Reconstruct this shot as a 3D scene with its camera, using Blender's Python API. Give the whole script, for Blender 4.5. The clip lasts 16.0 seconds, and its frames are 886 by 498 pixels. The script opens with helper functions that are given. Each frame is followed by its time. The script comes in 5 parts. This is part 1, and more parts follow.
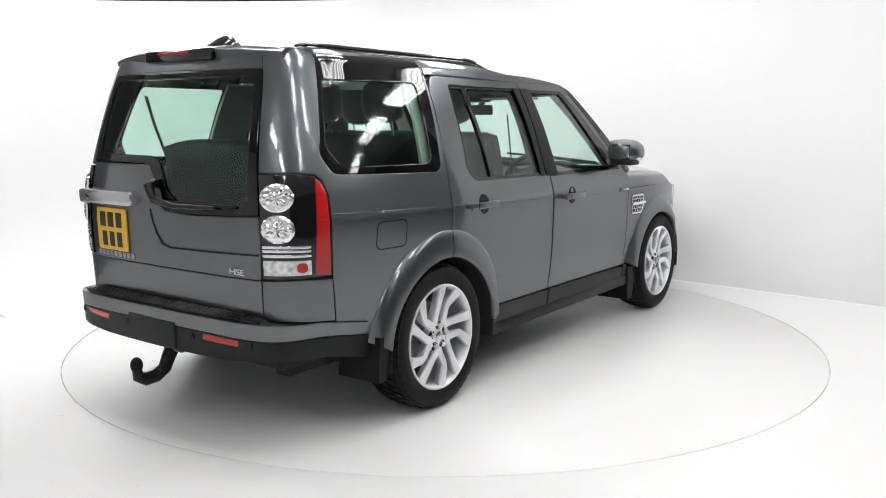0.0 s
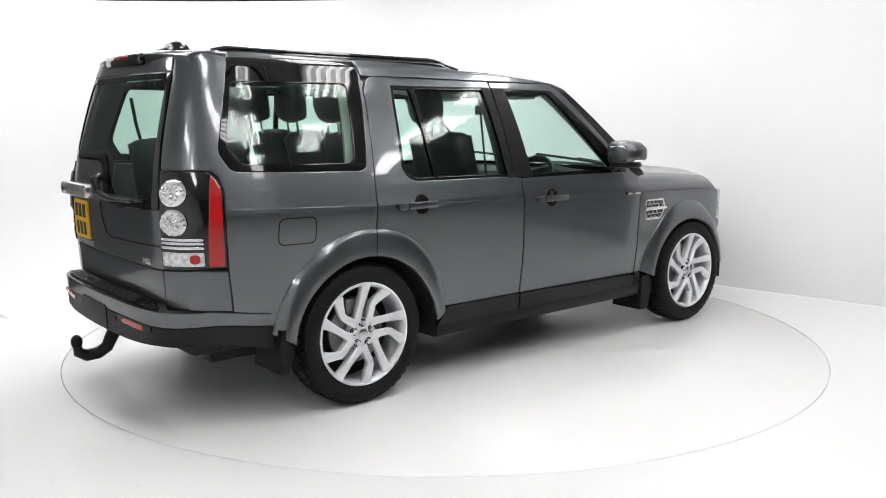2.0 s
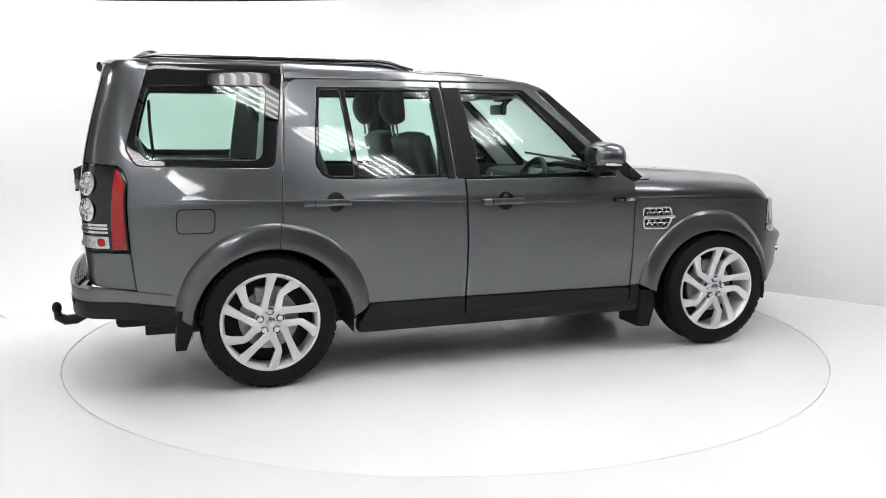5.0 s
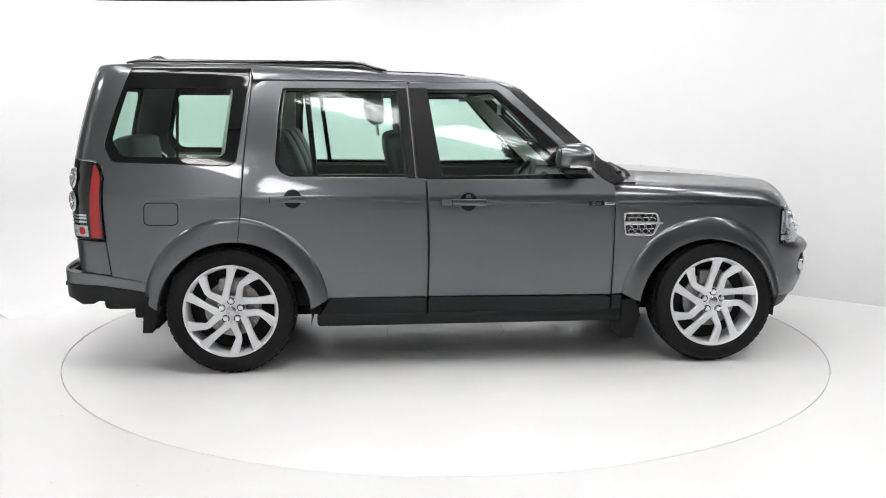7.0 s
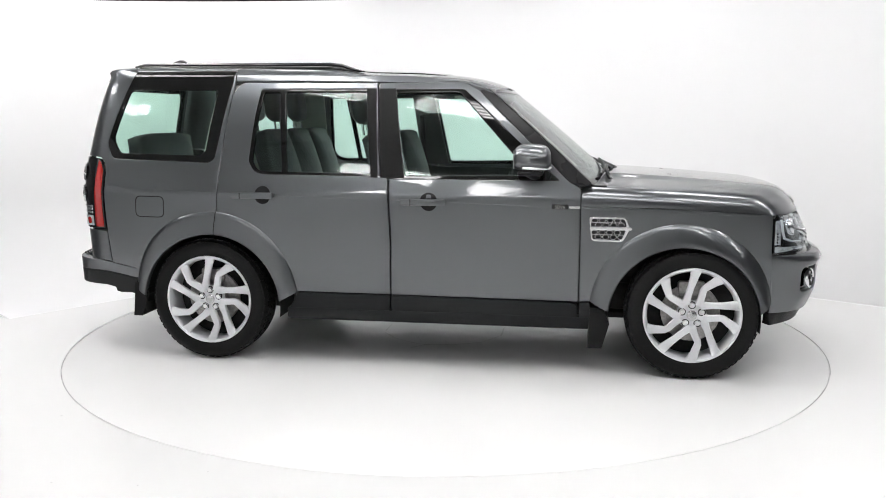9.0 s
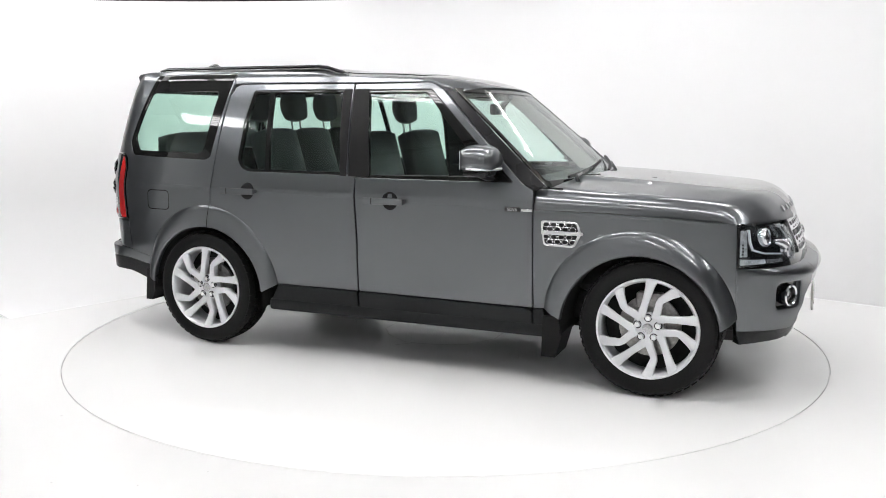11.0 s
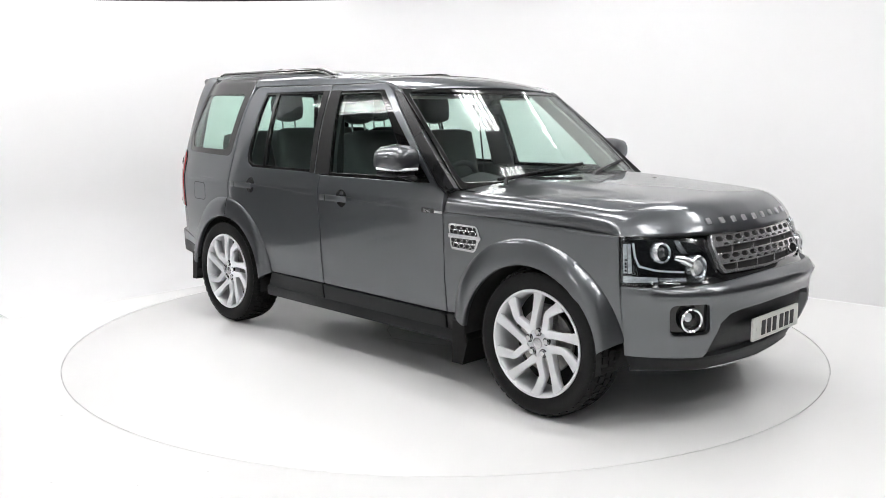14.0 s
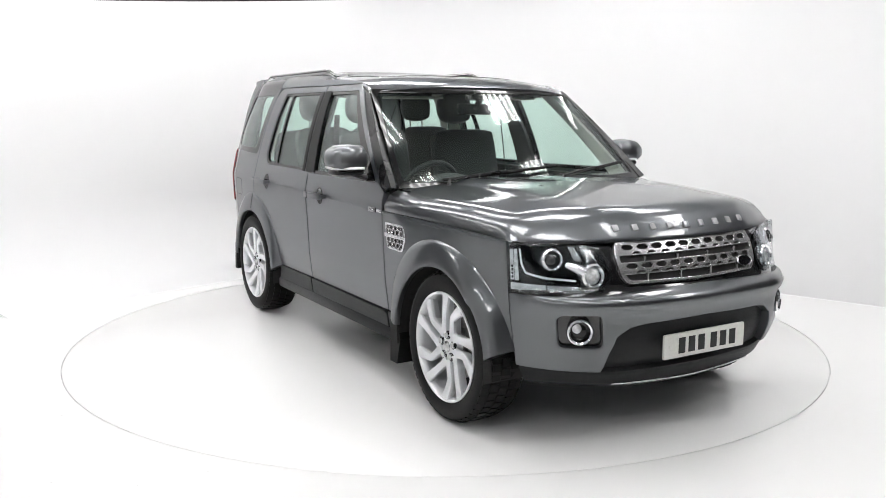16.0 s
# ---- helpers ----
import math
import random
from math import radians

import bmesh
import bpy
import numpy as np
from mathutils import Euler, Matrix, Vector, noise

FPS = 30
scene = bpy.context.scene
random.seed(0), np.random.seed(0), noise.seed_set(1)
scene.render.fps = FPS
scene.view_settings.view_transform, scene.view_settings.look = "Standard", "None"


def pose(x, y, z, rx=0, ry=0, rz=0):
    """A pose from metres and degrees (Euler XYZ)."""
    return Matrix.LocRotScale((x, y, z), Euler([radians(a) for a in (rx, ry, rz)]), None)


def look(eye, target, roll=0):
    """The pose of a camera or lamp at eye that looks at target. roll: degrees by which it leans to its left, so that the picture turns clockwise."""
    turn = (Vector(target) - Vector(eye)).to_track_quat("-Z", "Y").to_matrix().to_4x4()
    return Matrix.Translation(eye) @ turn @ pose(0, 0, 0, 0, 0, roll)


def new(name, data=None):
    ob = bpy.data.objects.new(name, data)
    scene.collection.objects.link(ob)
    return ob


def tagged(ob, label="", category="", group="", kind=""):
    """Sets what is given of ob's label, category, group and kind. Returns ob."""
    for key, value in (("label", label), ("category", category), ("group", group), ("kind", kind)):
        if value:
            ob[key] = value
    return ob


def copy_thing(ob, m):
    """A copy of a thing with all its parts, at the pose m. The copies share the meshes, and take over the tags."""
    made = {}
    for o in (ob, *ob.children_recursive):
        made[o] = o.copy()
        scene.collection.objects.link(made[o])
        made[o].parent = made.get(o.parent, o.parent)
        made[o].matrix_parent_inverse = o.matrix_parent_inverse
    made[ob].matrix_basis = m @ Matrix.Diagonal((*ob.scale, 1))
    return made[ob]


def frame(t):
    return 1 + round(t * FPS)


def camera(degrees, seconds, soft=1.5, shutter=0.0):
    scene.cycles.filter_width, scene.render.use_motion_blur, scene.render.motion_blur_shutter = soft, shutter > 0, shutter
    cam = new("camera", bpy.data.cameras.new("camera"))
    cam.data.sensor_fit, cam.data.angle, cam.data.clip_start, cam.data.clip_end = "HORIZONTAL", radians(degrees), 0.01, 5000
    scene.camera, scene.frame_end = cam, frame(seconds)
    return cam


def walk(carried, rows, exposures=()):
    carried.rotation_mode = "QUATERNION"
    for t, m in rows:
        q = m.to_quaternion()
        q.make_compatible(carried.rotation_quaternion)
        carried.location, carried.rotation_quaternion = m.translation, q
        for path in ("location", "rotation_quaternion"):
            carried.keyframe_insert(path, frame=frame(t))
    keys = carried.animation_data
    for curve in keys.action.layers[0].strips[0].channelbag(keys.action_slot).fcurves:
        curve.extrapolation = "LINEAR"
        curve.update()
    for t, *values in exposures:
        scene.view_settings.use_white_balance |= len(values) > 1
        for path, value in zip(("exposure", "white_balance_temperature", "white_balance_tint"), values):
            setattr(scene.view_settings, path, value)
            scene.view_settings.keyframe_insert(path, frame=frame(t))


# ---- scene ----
from mathutils.geometry import delaunay_2d_cdt

# ---------------------------------------------------------------- camera
cam = camera(55.17, 16.0, soft=0.9)
EYE = (0.0, -5.836, 1.481)
AIM = (-0.024, 4.046, -0.047)
walk(cam, [(0.0, look(EYE, AIM, -0.08)), (16.0, look(EYE, AIM, -0.08))])

# turn of the car and its turntable, degrees
TURN = [(0.0, 54.23), (1.0, 47.07), (2.5, 36.55), (4.0, 25.96), (5.75, 13.7), (7.5, 1.58), (9.0, -9.03), (10.25, -17.9),
        (11.5, -26.76), (12.75, -35.75), (14.0, -44.86), (15.0, -52.0), (16.0, -59.24)]
CAR_X, CAR_Y = 0.116, -0.010
RING = 2.48

# ---------------------------------------------------------------- light
scene.view_settings.exposure = 0.0
world = bpy.data.worlds.new("world")
scene.world = world
world.use_nodes = True
world.node_tree.nodes["Background"].inputs[0].default_value = (0.9, 0.95, 1.0, 1)
world.node_tree.nodes["Background"].inputs[1].default_value = 0.05
TUBE_POWER = 12.8
CEIL = 3.25


# ---------------------------------------------------------------- materials
def material(name, base, rough=0.5, metal=0.0, grain=0.0, size=40.0, bump=0.0, coat=0.0, spec=0.5, stain=0.0, emit=0.0, sheen=0.0):
    m = bpy.data.materials.new(name)
    m.use_nodes = True
    nt = m.node_tree
    b = nt.nodes["Principled BSDF"]
    b.inputs["Base Color"].default_value = (*base, 1)
    b.inputs["Roughness"].default_value = rough
    b.inputs["Metallic"].default_value = metal
    b.inputs["Coat Weight"].default_value = coat
    b.inputs["Coat Roughness"].default_value = 0.03
    b.inputs["Specular IOR Level"].default_value = spec
    if emit:
        b.inputs["Emission Color"].default_value = (*base, 1)
        b.inputs["Emission Strength"].default_value = emit
    if grain or bump or stain:
        co = nt.nodes.new("ShaderNodeTexCoord")
        fine = nt.nodes.new("ShaderNodeTexNoise")
        fine.inputs["Scale"].default_value = size
        fine.inputs["Detail"].default_value = 4
        nt.links.new(co.outputs["Object"], fine.inputs["Vector"])
        broad = nt.nodes.new("ShaderNodeTexNoise")
        broad.inputs["Scale"].default_value = 2.3
        broad.inputs["Detail"].default_value = 5
        nt.links.new(co.outputs["Object"], broad.inputs["Vector"])
        if grain or stain:
            def spread(src, amount):
                r = nt.nodes.new("ShaderNodeMapRange")
                r.inputs["From Min"].default_value, r.inputs["From Max"].default_value = 0.3, 0.7
                r.inputs["To Min"].default_value, r.inputs["To Max"].default_value = 1 - amount, 1 + amount
                nt.links.new(src.outputs["Fac"], r.inputs["Value"])
                return r
            a, c = spread(fine, grain), spread(broad, stain)
            mul = nt.nodes.new("ShaderNodeMath")
            mul.operation = "MULTIPLY"
            nt.links.new(a.outputs[0], mul.inputs[0])
            nt.links.new(c.outputs[0], mul.inputs[1])
            mix = nt.nodes.new("ShaderNodeVectorMath")
            mix.operation = "SCALE"
            mix.inputs[0].default_value = base
            nt.links.new(mul.outputs[0], mix.inputs["Scale"])
            nt.links.new(mix.outputs[0], b.inputs["Base Color"])
            rr = nt.nodes.new("ShaderNodeMapRange")
            rr.inputs["To Min"].default_value, rr.inputs["To Max"].default_value = max(0.02, rough * 0.85), min(1, rough * 1.15)
            nt.links.new(broad.outputs["Fac"], rr.inputs["Value"])
            nt.links.new(rr.outputs[0], b.inputs["Roughness"])
        if bump:
            bu = nt.nodes.new("ShaderNodeBump")
            bu.inputs["Strength"].default_value = bump
            bu.inputs["Distance"].default_value = 0.002
            nt.links.new(fine.outputs["Fac"], bu.inputs["Height"])
            nt.links.new(bu.outputs[0], b.inputs["Normal"])
    return m


def glass_material(name, tint, gloss=0.04, rough=0.0):
    m = bpy.data.materials.new(name)
    m.use_nodes = True
    nt = m.node_tree
    nt.nodes.remove(nt.nodes["Principled BSDF"])
    tr = nt.nodes.new("ShaderNodeBsdfTransparent")
    tr.inputs[0].default_value = (*tint, 1)
    gl = nt.nodes.new("ShaderNodeBsdfGlossy")
    gl.inputs["Roughness"].default_value = rough
    lw = nt.nodes.new("ShaderNodeLayerWeight")
    lw.inputs[0].default_value = 0.5
    pw = nt.nodes.new("ShaderNodeMath")
    pw.operation = "POWER"
    pw.inputs[1].default_value = 5.0
    nt.links.new(lw.outputs["Facing"], pw.inputs[0])
    fr = nt.nodes.new("ShaderNodeMath")
    fr.operation = "MULTIPLY_ADD"
    fr.inputs[1].default_value, fr.inputs[2].default_value = 0.9, gloss
    nt.links.new(pw.outputs[0], fr.inputs[0])
    mx = nt.nodes.new("ShaderNodeMixShader")
    nt.links.new(fr.outputs[0], mx.inputs[0])
    nt.links.new(tr.outputs[0], mx.inputs[1])
    nt.links.new(gl.outputs[0], mx.inputs[2])
    nt.links.new(mx.outputs[0], nt.nodes["Material Output"].inputs[0])
    return m


PAINT = material("grey_metallic_paint", (0.124, 0.131, 0.139), 0.30, 0.85, coat=1.0, stain=0.012, spec=0.2)
PAINT.node_tree.nodes["Principled BSDF"].inputs["Coat IOR"].default_value = 1.60
PAINT.node_tree.nodes["Principled BSDF"].inputs["Specular Tint"].default_value = (0.30, 0.31, 0.32, 1)
PAINT.node_tree.nodes["Principled BSDF"].inputs["Coat Roughness"].default_value = 0.025
CLAD = material("black_textured_plastic", (0.011, 0.012, 0.013), 0.46, spec=0.26, grain=0.15, size=600, bump=0.25, stain=0.12)
TRIM = material("satin_black_trim", (0.010, 0.010, 0.011), 0.28, spec=0.3, grain=0.05, size=300, stain=0.05)
GLOSSBLACK = material("gloss_black", (0.006, 0.006, 0.007), 0.08, coat=0.6)
PIANO = material("black_glazing", (0.004, 0.004, 0.004), 0.03, spec=0.5)
RUBBER = material("tyre_rubber", (0.008, 0.008, 0.008), 0.58, spec=0.2, grain=0.2, size=120, bump=0.2, stain=0.25)
SEAL = material("rubber_seal", (0.008, 0.008, 0.008), 0.5, spec=0.2, grain=0.1, size=90)
ALLOY = material("silver_alloy", (0.74, 0.75, 0.77), 0.30, 0.20, grain=0.03, size=500, coat=0.5, stain=0.02)
STEEL = material("brake_steel", (0.34, 0.33, 0.32), 0.35, 0.9, grain=0.2, size=60, stain=0.2)
CHROME = material("chrome", (0.80, 0.81, 0.82), 0.07, 1.0)
SATIN = material("satin_silver", (0.64, 0.64, 0.65), 0.22, 0.85, grain=0.04, size=300)
RED = material("red_lens", (0.40, 0.008, 0.008), 0.12, coat=0.8, grain=0.12, size=260, stain=0.1)
# the lens grain mottles its colour to imitate glints of pressed facets
LENS = material("crystal_lens", (0.70, 0.71, 0.72), 0.10, 0.45, grain=0.30, size=48, bump=0.9, coat=1.0)
_nt = LENS.node_tree
_vo = _nt.nodes.new("ShaderNodeTexVoronoi")
_vo.inputs["Scale"].default_value = 55.0
_nt.links.new(next(n for n in _nt.nodes if n.type == "TEX_COORD").outputs["Object"], _vo.inputs["Vector"])
_bu = next(n for n in _nt.nodes if n.type == "BUMP")
_bu.inputs["Distance"].default_value = 0.006
_nt.links.new(_vo.outputs["Distance"], _bu.inputs["Height"])
FACET = material("pressed_clear_lens", (0.80, 0.81, 0.82), 0.08, 0.80, coat=1.0)
REFLECT = material("lamp_reflector", (0.82, 0.83, 0.85), 0.12, 0.85, grain=0.08, size=60, bump=0.25)
CLEAR = glass_material("clear_lens", (0.92, 0.94, 0.95))
GLASS = glass_material("tinted_glass", (0.875, 0.965, 0.93), 0.035)
SCREEN = glass_material("windscreen_glass", (0.93, 0.98, 0.96), 0.035)
PRIVACY = glass_material("rear_tinted_glass", (0.86, 0.955, 0.915), 0.04)
YELLOW = material("yellow_plate", (0.78, 0.47, 0.03), 0.4, grain=0.05, size=90, stain=0.05)
WHITEPLATE = material("white_plate", (0.72, 0.72, 0.68), 0.4, grain=0.04, size=90, stain=0.05)
INK_SHADE = material("ink_and_grille_shade", (0.015, 0.015, 0.015), 0.5)
LEATHER = material("black_leather", (0.026, 0.027, 0.029), 0.48, grain=0.2, size=160, bump=0.4, stain=0.15)
PALE = material("pale_grey_trim", (0.46, 0.45, 0.42), 0.8, grain=0.06, size=200, stain=0.06)
DARKIN = material("dark_cabin_plastic", (0.030, 0.031, 0.033), 0.6, grain=0.15, size=220, bump=0.3, stain=0.1)
UNDER = material("underbody_black", (0.014, 0.014, 0.014), 0.75, grain=0.3, size=40, stain=0.3)
GREEN = material("green_plastic", (0.01, 0.13, 0.06), 0.4, grain=0.1, size=100)
FLOORMAT = material("white_painted_floor", (0.84, 0.84, 0.835), 0.26, spec=0.42)
TABLEMAT = material("white_painted_turntable", (0.83, 0.83, 0.825), 0.24, spec=0.42)
WALLMAT = material("white_painted_wall", (0.745, 0.745, 0.75), 0.75, bump=0.05, size=30)
# near-black colour holds the dark of the unlit room beyond the backdrop
DARKWALL = material("dark_unlit_wall", (0.06, 0.06, 0.062), 0.8, grain=0.05, size=6, stain=0.05)
GREYWALL = material("light_grey_wall", (0.80, 0.80, 0.80), 0.8, grain=0.05, size=6, stain=0.05)
CEILMAT = material("grey_ceiling", (0.40, 0.40, 0.40), 0.8, grain=0.05, size=6, stain=0.06)
TUBE = material("lit_fluorescent_tube", (1.0, 0.993, 0.995), 0.4, emit=TUBE_POWER)
FITTING = material("white_enamel", (0.75, 0.75, 0.75), 0.4, grain=0.02, size=50)
SCUFF = material("grey_scuff", (0.50, 0.50, 0.49), 0.6, grain=0.2, size=60, stain=0.2)
DAYLIGHT = material("white_light_guide", (0.85, 0.86, 0.87), 0.2, grain=0.03, size=90, coat=0.6)
LETTER = material("silver_letter", (0.62, 0.62, 0.62), 0.3, 0.4, grain=0.03, size=200)
BLOCK = material("dull_silver_block", (0.34, 0.34, 0.35), 0.3, 0.6, grain=0.03, size=200)
GAP = material("dark_joint", (0.50, 0.50, 0.50), 0.8, grain=0.3, size=8, stain=0.5)


# ---------------------------------------------------------------- mesh tools
def part(name, bm, mat, parent=None, label="", smooth=None):
    """One mesh object under a thing or part. smooth: edges sharper than this many degrees stay hard."""
    if smooth is not None:
        bm.normal_update()
        for f in bm.faces:
            f.smooth = True
        for e in bm.edges:
            if len(e.link_faces) == 2 and e.calc_face_angle(3.2) > radians(smooth):
                e.smooth = False
    me = bpy.data.meshes.new(name)
    bm.to_mesh(me)
    bm.free()
    for one in (mat if isinstance(mat, (list, tuple)) else [mat]):
        me.materials.append(one)
    ob = new(name, me)
    if parent:
        ob.parent = parent
    if label:
        tagged(ob, label)
    return ob


def add_box(bm, lo, hi, bev=0.0, m=None):
    r = bmesh.ops.create_cube(bm, size=1.0)
    c = [(a + b) / 2 for a, b in zip(lo, hi)]
    d = [b - a for a, b in zip(lo, hi)]
    vs = r["verts"]
    for v in vs:
        v.co = Vector((c[0] + v.co.x * d[0], c[1] + v.co.y * d[1], c[2] + v.co.z * d[2]))
    if bev:
        es = list({e for v in vs for e in v.link_edges})
        q = bmesh.ops.bevel(bm, geom=es, offset=bev, segments=2, affect="EDGES", profile=0.5)
        vs = list({v for f in q["faces"] for v in f.verts} | {v for v in vs if v.is_valid})
    if m:
        for v in vs:
            v.co = m @ v.co
    return vs


def box(lo, hi, bev=0.0, m=None):
    bm = bmesh.new()
    add_box(bm, lo, hi, bev, m)
    return bm


def tube(bm, pts, r, n=8, flat=1.0):
    """A rod through pts; r a number or one radius for each point."""
    pts = [Vector(q) for q in pts]
    rings = []
    for i, q in enumerate(pts):
        d = (pts[min(i + 1, len(pts) - 1)] - pts[max(i - 1, 0)]).normalized()
        a = d.cross(Vector((0, 0, 1)))
        if a.length < 0.05:
            a = d.cross(Vector((0, 1, 0)))
        a.normalize()
        b = a.cross(d)
        rad = r[i] if isinstance(r, (list, tuple)) else r
        rings.append([bm.verts.new(q + rad * (math.cos(2 * math.pi * k / n) * a + flat * math.sin(2 * math.pi * k / n) * b)) for k in range(n)])
    for u, v in zip(rings, rings[1:]):
        for k in range(n):
            bm.faces.new((u[k], u[(k + 1) % n], v[(k + 1) % n], v[k]))
    bm.faces.new(rings[0][::-1])
    bm.faces.new(rings[-1])


def spin(bm, profile, n=48, m=None, close=False):
    """Turns (radius, height) points round the local z axis."""
    m = m or Matrix.Identity(4)
    rings = []
    for k in range(n):
        a = 2 * math.pi * k / n
        rings.append([bm.verts.new(m @ Vector((r * math.cos(a), r * math.sin(a), h))) for r, h in profile])
    cnt = len(profile)
    for k in range(n):
        u, v = rings[k], rings[(k + 1) % n]
        for j in range(cnt if close else cnt - 1):
            bm.faces.new((u[j], v[j], v[(j + 1) % cnt], u[(j + 1) % cnt]))


def disc(bm, r, h0, h1, n=32, m=None):
    spin(bm, [(1e-4, h0), (r, h0), (r, h1), (1e-4, h1)], n, m)


def extrude_outline(bm, pts, depth_vec):
    a = [bm.verts.new(q) for q in pts]
    b = [bm.verts.new(Vector(q) + Vector(depth_vec)) for q in pts]
    bm.faces.new(a)
    bm.faces.new(b[::-1])
    n = len(pts)
    for i in range(n):
        bm.faces.new((a[i], b[i], b[(i + 1) % n], a[(i + 1) % n]))
    bmesh.ops.recalc_face_normals(bm, faces=bm.faces[:])


def rounded(poly, r, n=5, only=None):
    """The outline with its corners rounded to radius r."""
    out = []
    cnt = len(poly)
    for i, q in enumerate(poly):
        if only is not None and i not in only:
            out.append(tuple(q))
            continue
        p0, p1, p2 = Vector(poly[i - 1]), Vector(q), Vector(poly[(i + 1) % cnt])
        d0, d2 = (p0 - p1), (p2 - p1)
        k = min(r, 0.45 * d0.length, 0.45 * d2.length)
        a, b = p1 + d0.normalized() * k, p1 + d2.normalized() * k
        for j in range(n + 1):
            t = j / n
            out.append(tuple((1 - t) ** 2 * a + 2 * t * (1 - t) * p1 + t * t * b))
    return out


def dense(poly, step):
    out = []
    for i, q in enumerate(poly):
        w = poly[(i + 1) % len(poly)]
        d = math.dist(q, w)
        n = max(1, math.ceil(d / step))
        out += [(q[0] + (w[0] - q[0]) * k / n, q[1] + (w[1] - q[1]) * k / n) for k in range(n)]
    clean = []
    for q in out:
        if not clean or math.dist(q, clean[-1]) > 2e-4:
            clean.append(q)
    while len(clean) > 3 and math.dist(clean[0], clean[-1]) <= 2e-4:
        clean.pop()
    return clean


def area2(poly):
    return sum(a[0] * b[1] - b[0] * a[1] for a, b in zip(poly, poly[1:] + poly[:1]))


def in_poly(x, y, P):
    """Which of the points lie inside the outline."""
    inside = np.zeros(len(x), bool)
    for (x0, y0), (x1, y1) in zip(P, P[1:] + P[:1]):
        if y0 == y1:
            continue
        c = ((y0 > y) != (y1 > y)) & (x < (x1 - x0) * (y - y0) / (y1 - y0) + x0)
        inside ^= c
    return inside


def edge_distance(x, y, P):
    best = np.full(len(x), 1e9)
    for (x0, y0), (x1, y1) in zip(P, P[1:] + P[:1]):
        dx, dy = x1 - x0, y1 - y0
        t = np.clip(((x - x0) * dx + (y - y0) * dy) / max(dx * dx + dy * dy, 1e-12), 0, 1)
        best = np.minimum(best, np.hypot(x - x0 - t * dx, y - y0 - t * dy))
    return best


def panel(name, outer, surf, mat, parent, holes=(), depth=0.02, off=0.0, grid=(0.06, 0.035), edge=0.005, roll=0.0025, mirror=False, label="", step=0.03, fd=0.008):
    """A curved sheet with thickness: the outline, less its holes, laid on the surface surf(a, b), with softly rolled edges."""
    loops = [dense([tuple(q) for q in outer], step)] + [dense([tuple(q) for q in h], step) for h in holes]
    if area2(loops[0]) < 0:
        loops[0].reverse()
    for i in range(1, len(loops)):
        if area2(loops[i]) > 0:
            loops[i].reverse()
    pts, edges, border = [], [], []
    for L in loops:
        base = len(pts)
        n = len(L)
        pts += L
        edges += [(base + i, base + (i + 1) % n) for i in range(n)]
        border += [True] * n
    cand, succ = [], []
    for L in loops:
        n = len(L)
        b0 = len(cand)
        for i in range(n):
            d0, d1 = Vector(L[i]) - Vector(L[i - 1]), Vector(L[(i + 1) % n]) - Vector(L[i])
            n0, n1 = Vector((-d0.y, d0.x)).normalized(), Vector((-d1.y, d1.x)).normalized()
            mid = (n0 + n1)
            mid = mid.normalized() / max(0.5, mid.normalized().dot(n0)) if mid.length > 1e-6 else n0
            cand.append((L[i][0] + mid.x * edge, L[i][1] + mid.y * edge))
            succ.append(b0 + (i + 1) % n)
    ring = np.array(cand)
    xs = [q[0] for q in loops[0]]
    ys = [q[1] for q in loops[0]]
    gx, gy = np.meshgrid(np.arange(min(xs), max(xs), grid[0]) + grid[0] * 0.37, np.arange(min(ys), max(ys), grid[1]) + grid[1] * 0.41)
    gx, gy = gx.ravel(), gy.ravel()

    def keep(x, y, near):
        ok = in_poly(x, y, loops[0])
        dist = edge_distance(x, y, loops[0])
        for h in loops[1:]:
            ok &= ~in_poly(x, y, h)
            dist = np.minimum(dist, edge_distance(x, y, h))
        return ok & (dist > near)
    k1 = keep(ring[:, 0], ring[:, 1], edge * 0.85)
    k2 = keep(gx, gy, edge * 1.0 + 0.3 * min(grid))
    inner = [tuple(q) for q in ring[k1]] + list(zip(gx[k2], gy[k2]))
    where = {int(q): len(pts) + k for k, q in enumerate(np.flatnonzero(k1))}
    edges += [(where[q], where[succ[q]]) for q in where if succ[q] in where and math.dist(cand[q], cand[succ[q]]) > 4e-4]
    pts += inner
    border += [False] * len(inner)
    vs, es, fs, orig, _, _ = delaunay_2d_cdt([Vector(q) for q in pts], edges, [], 0, 1e-5)
    cx = np.array([sum(vs[i].x for i in f) / len(f) for f in fs])
    cy = np.array([sum(vs[i].y for i in f) / len(f) for f in fs])
    ok = in_poly(cx, cy, loops[0])
    for h in loops[1:]:
        ok &= ~in_poly(cx, cy, h)
    onb = [any(j < len(border) and border[j] for j in o) for o in orig]
    flip = Vector((1, -1, 1)) if mirror else Vector((1, 1, 1))
    bm = bmesh.new()
    front, back, lean = [], [], []
    for v, b in zip(vs, onb):
        a, c = v.x, v.y
        p0 = Vector(surf(a, c))
        n = (Vector(surf(a + fd, c)) - Vector(surf(a - fd, c))).cross(Vector(surf(a, c + fd)) - Vector(surf(a, c - fd))).normalized()
        front.append(bm.verts.new((p0 + n * (off - (roll if b else 0))) * flip))
        back.append(bm.verts.new((p0 + n * (off - depth)) * flip))
        lean.append(n * flip)
    used = {}
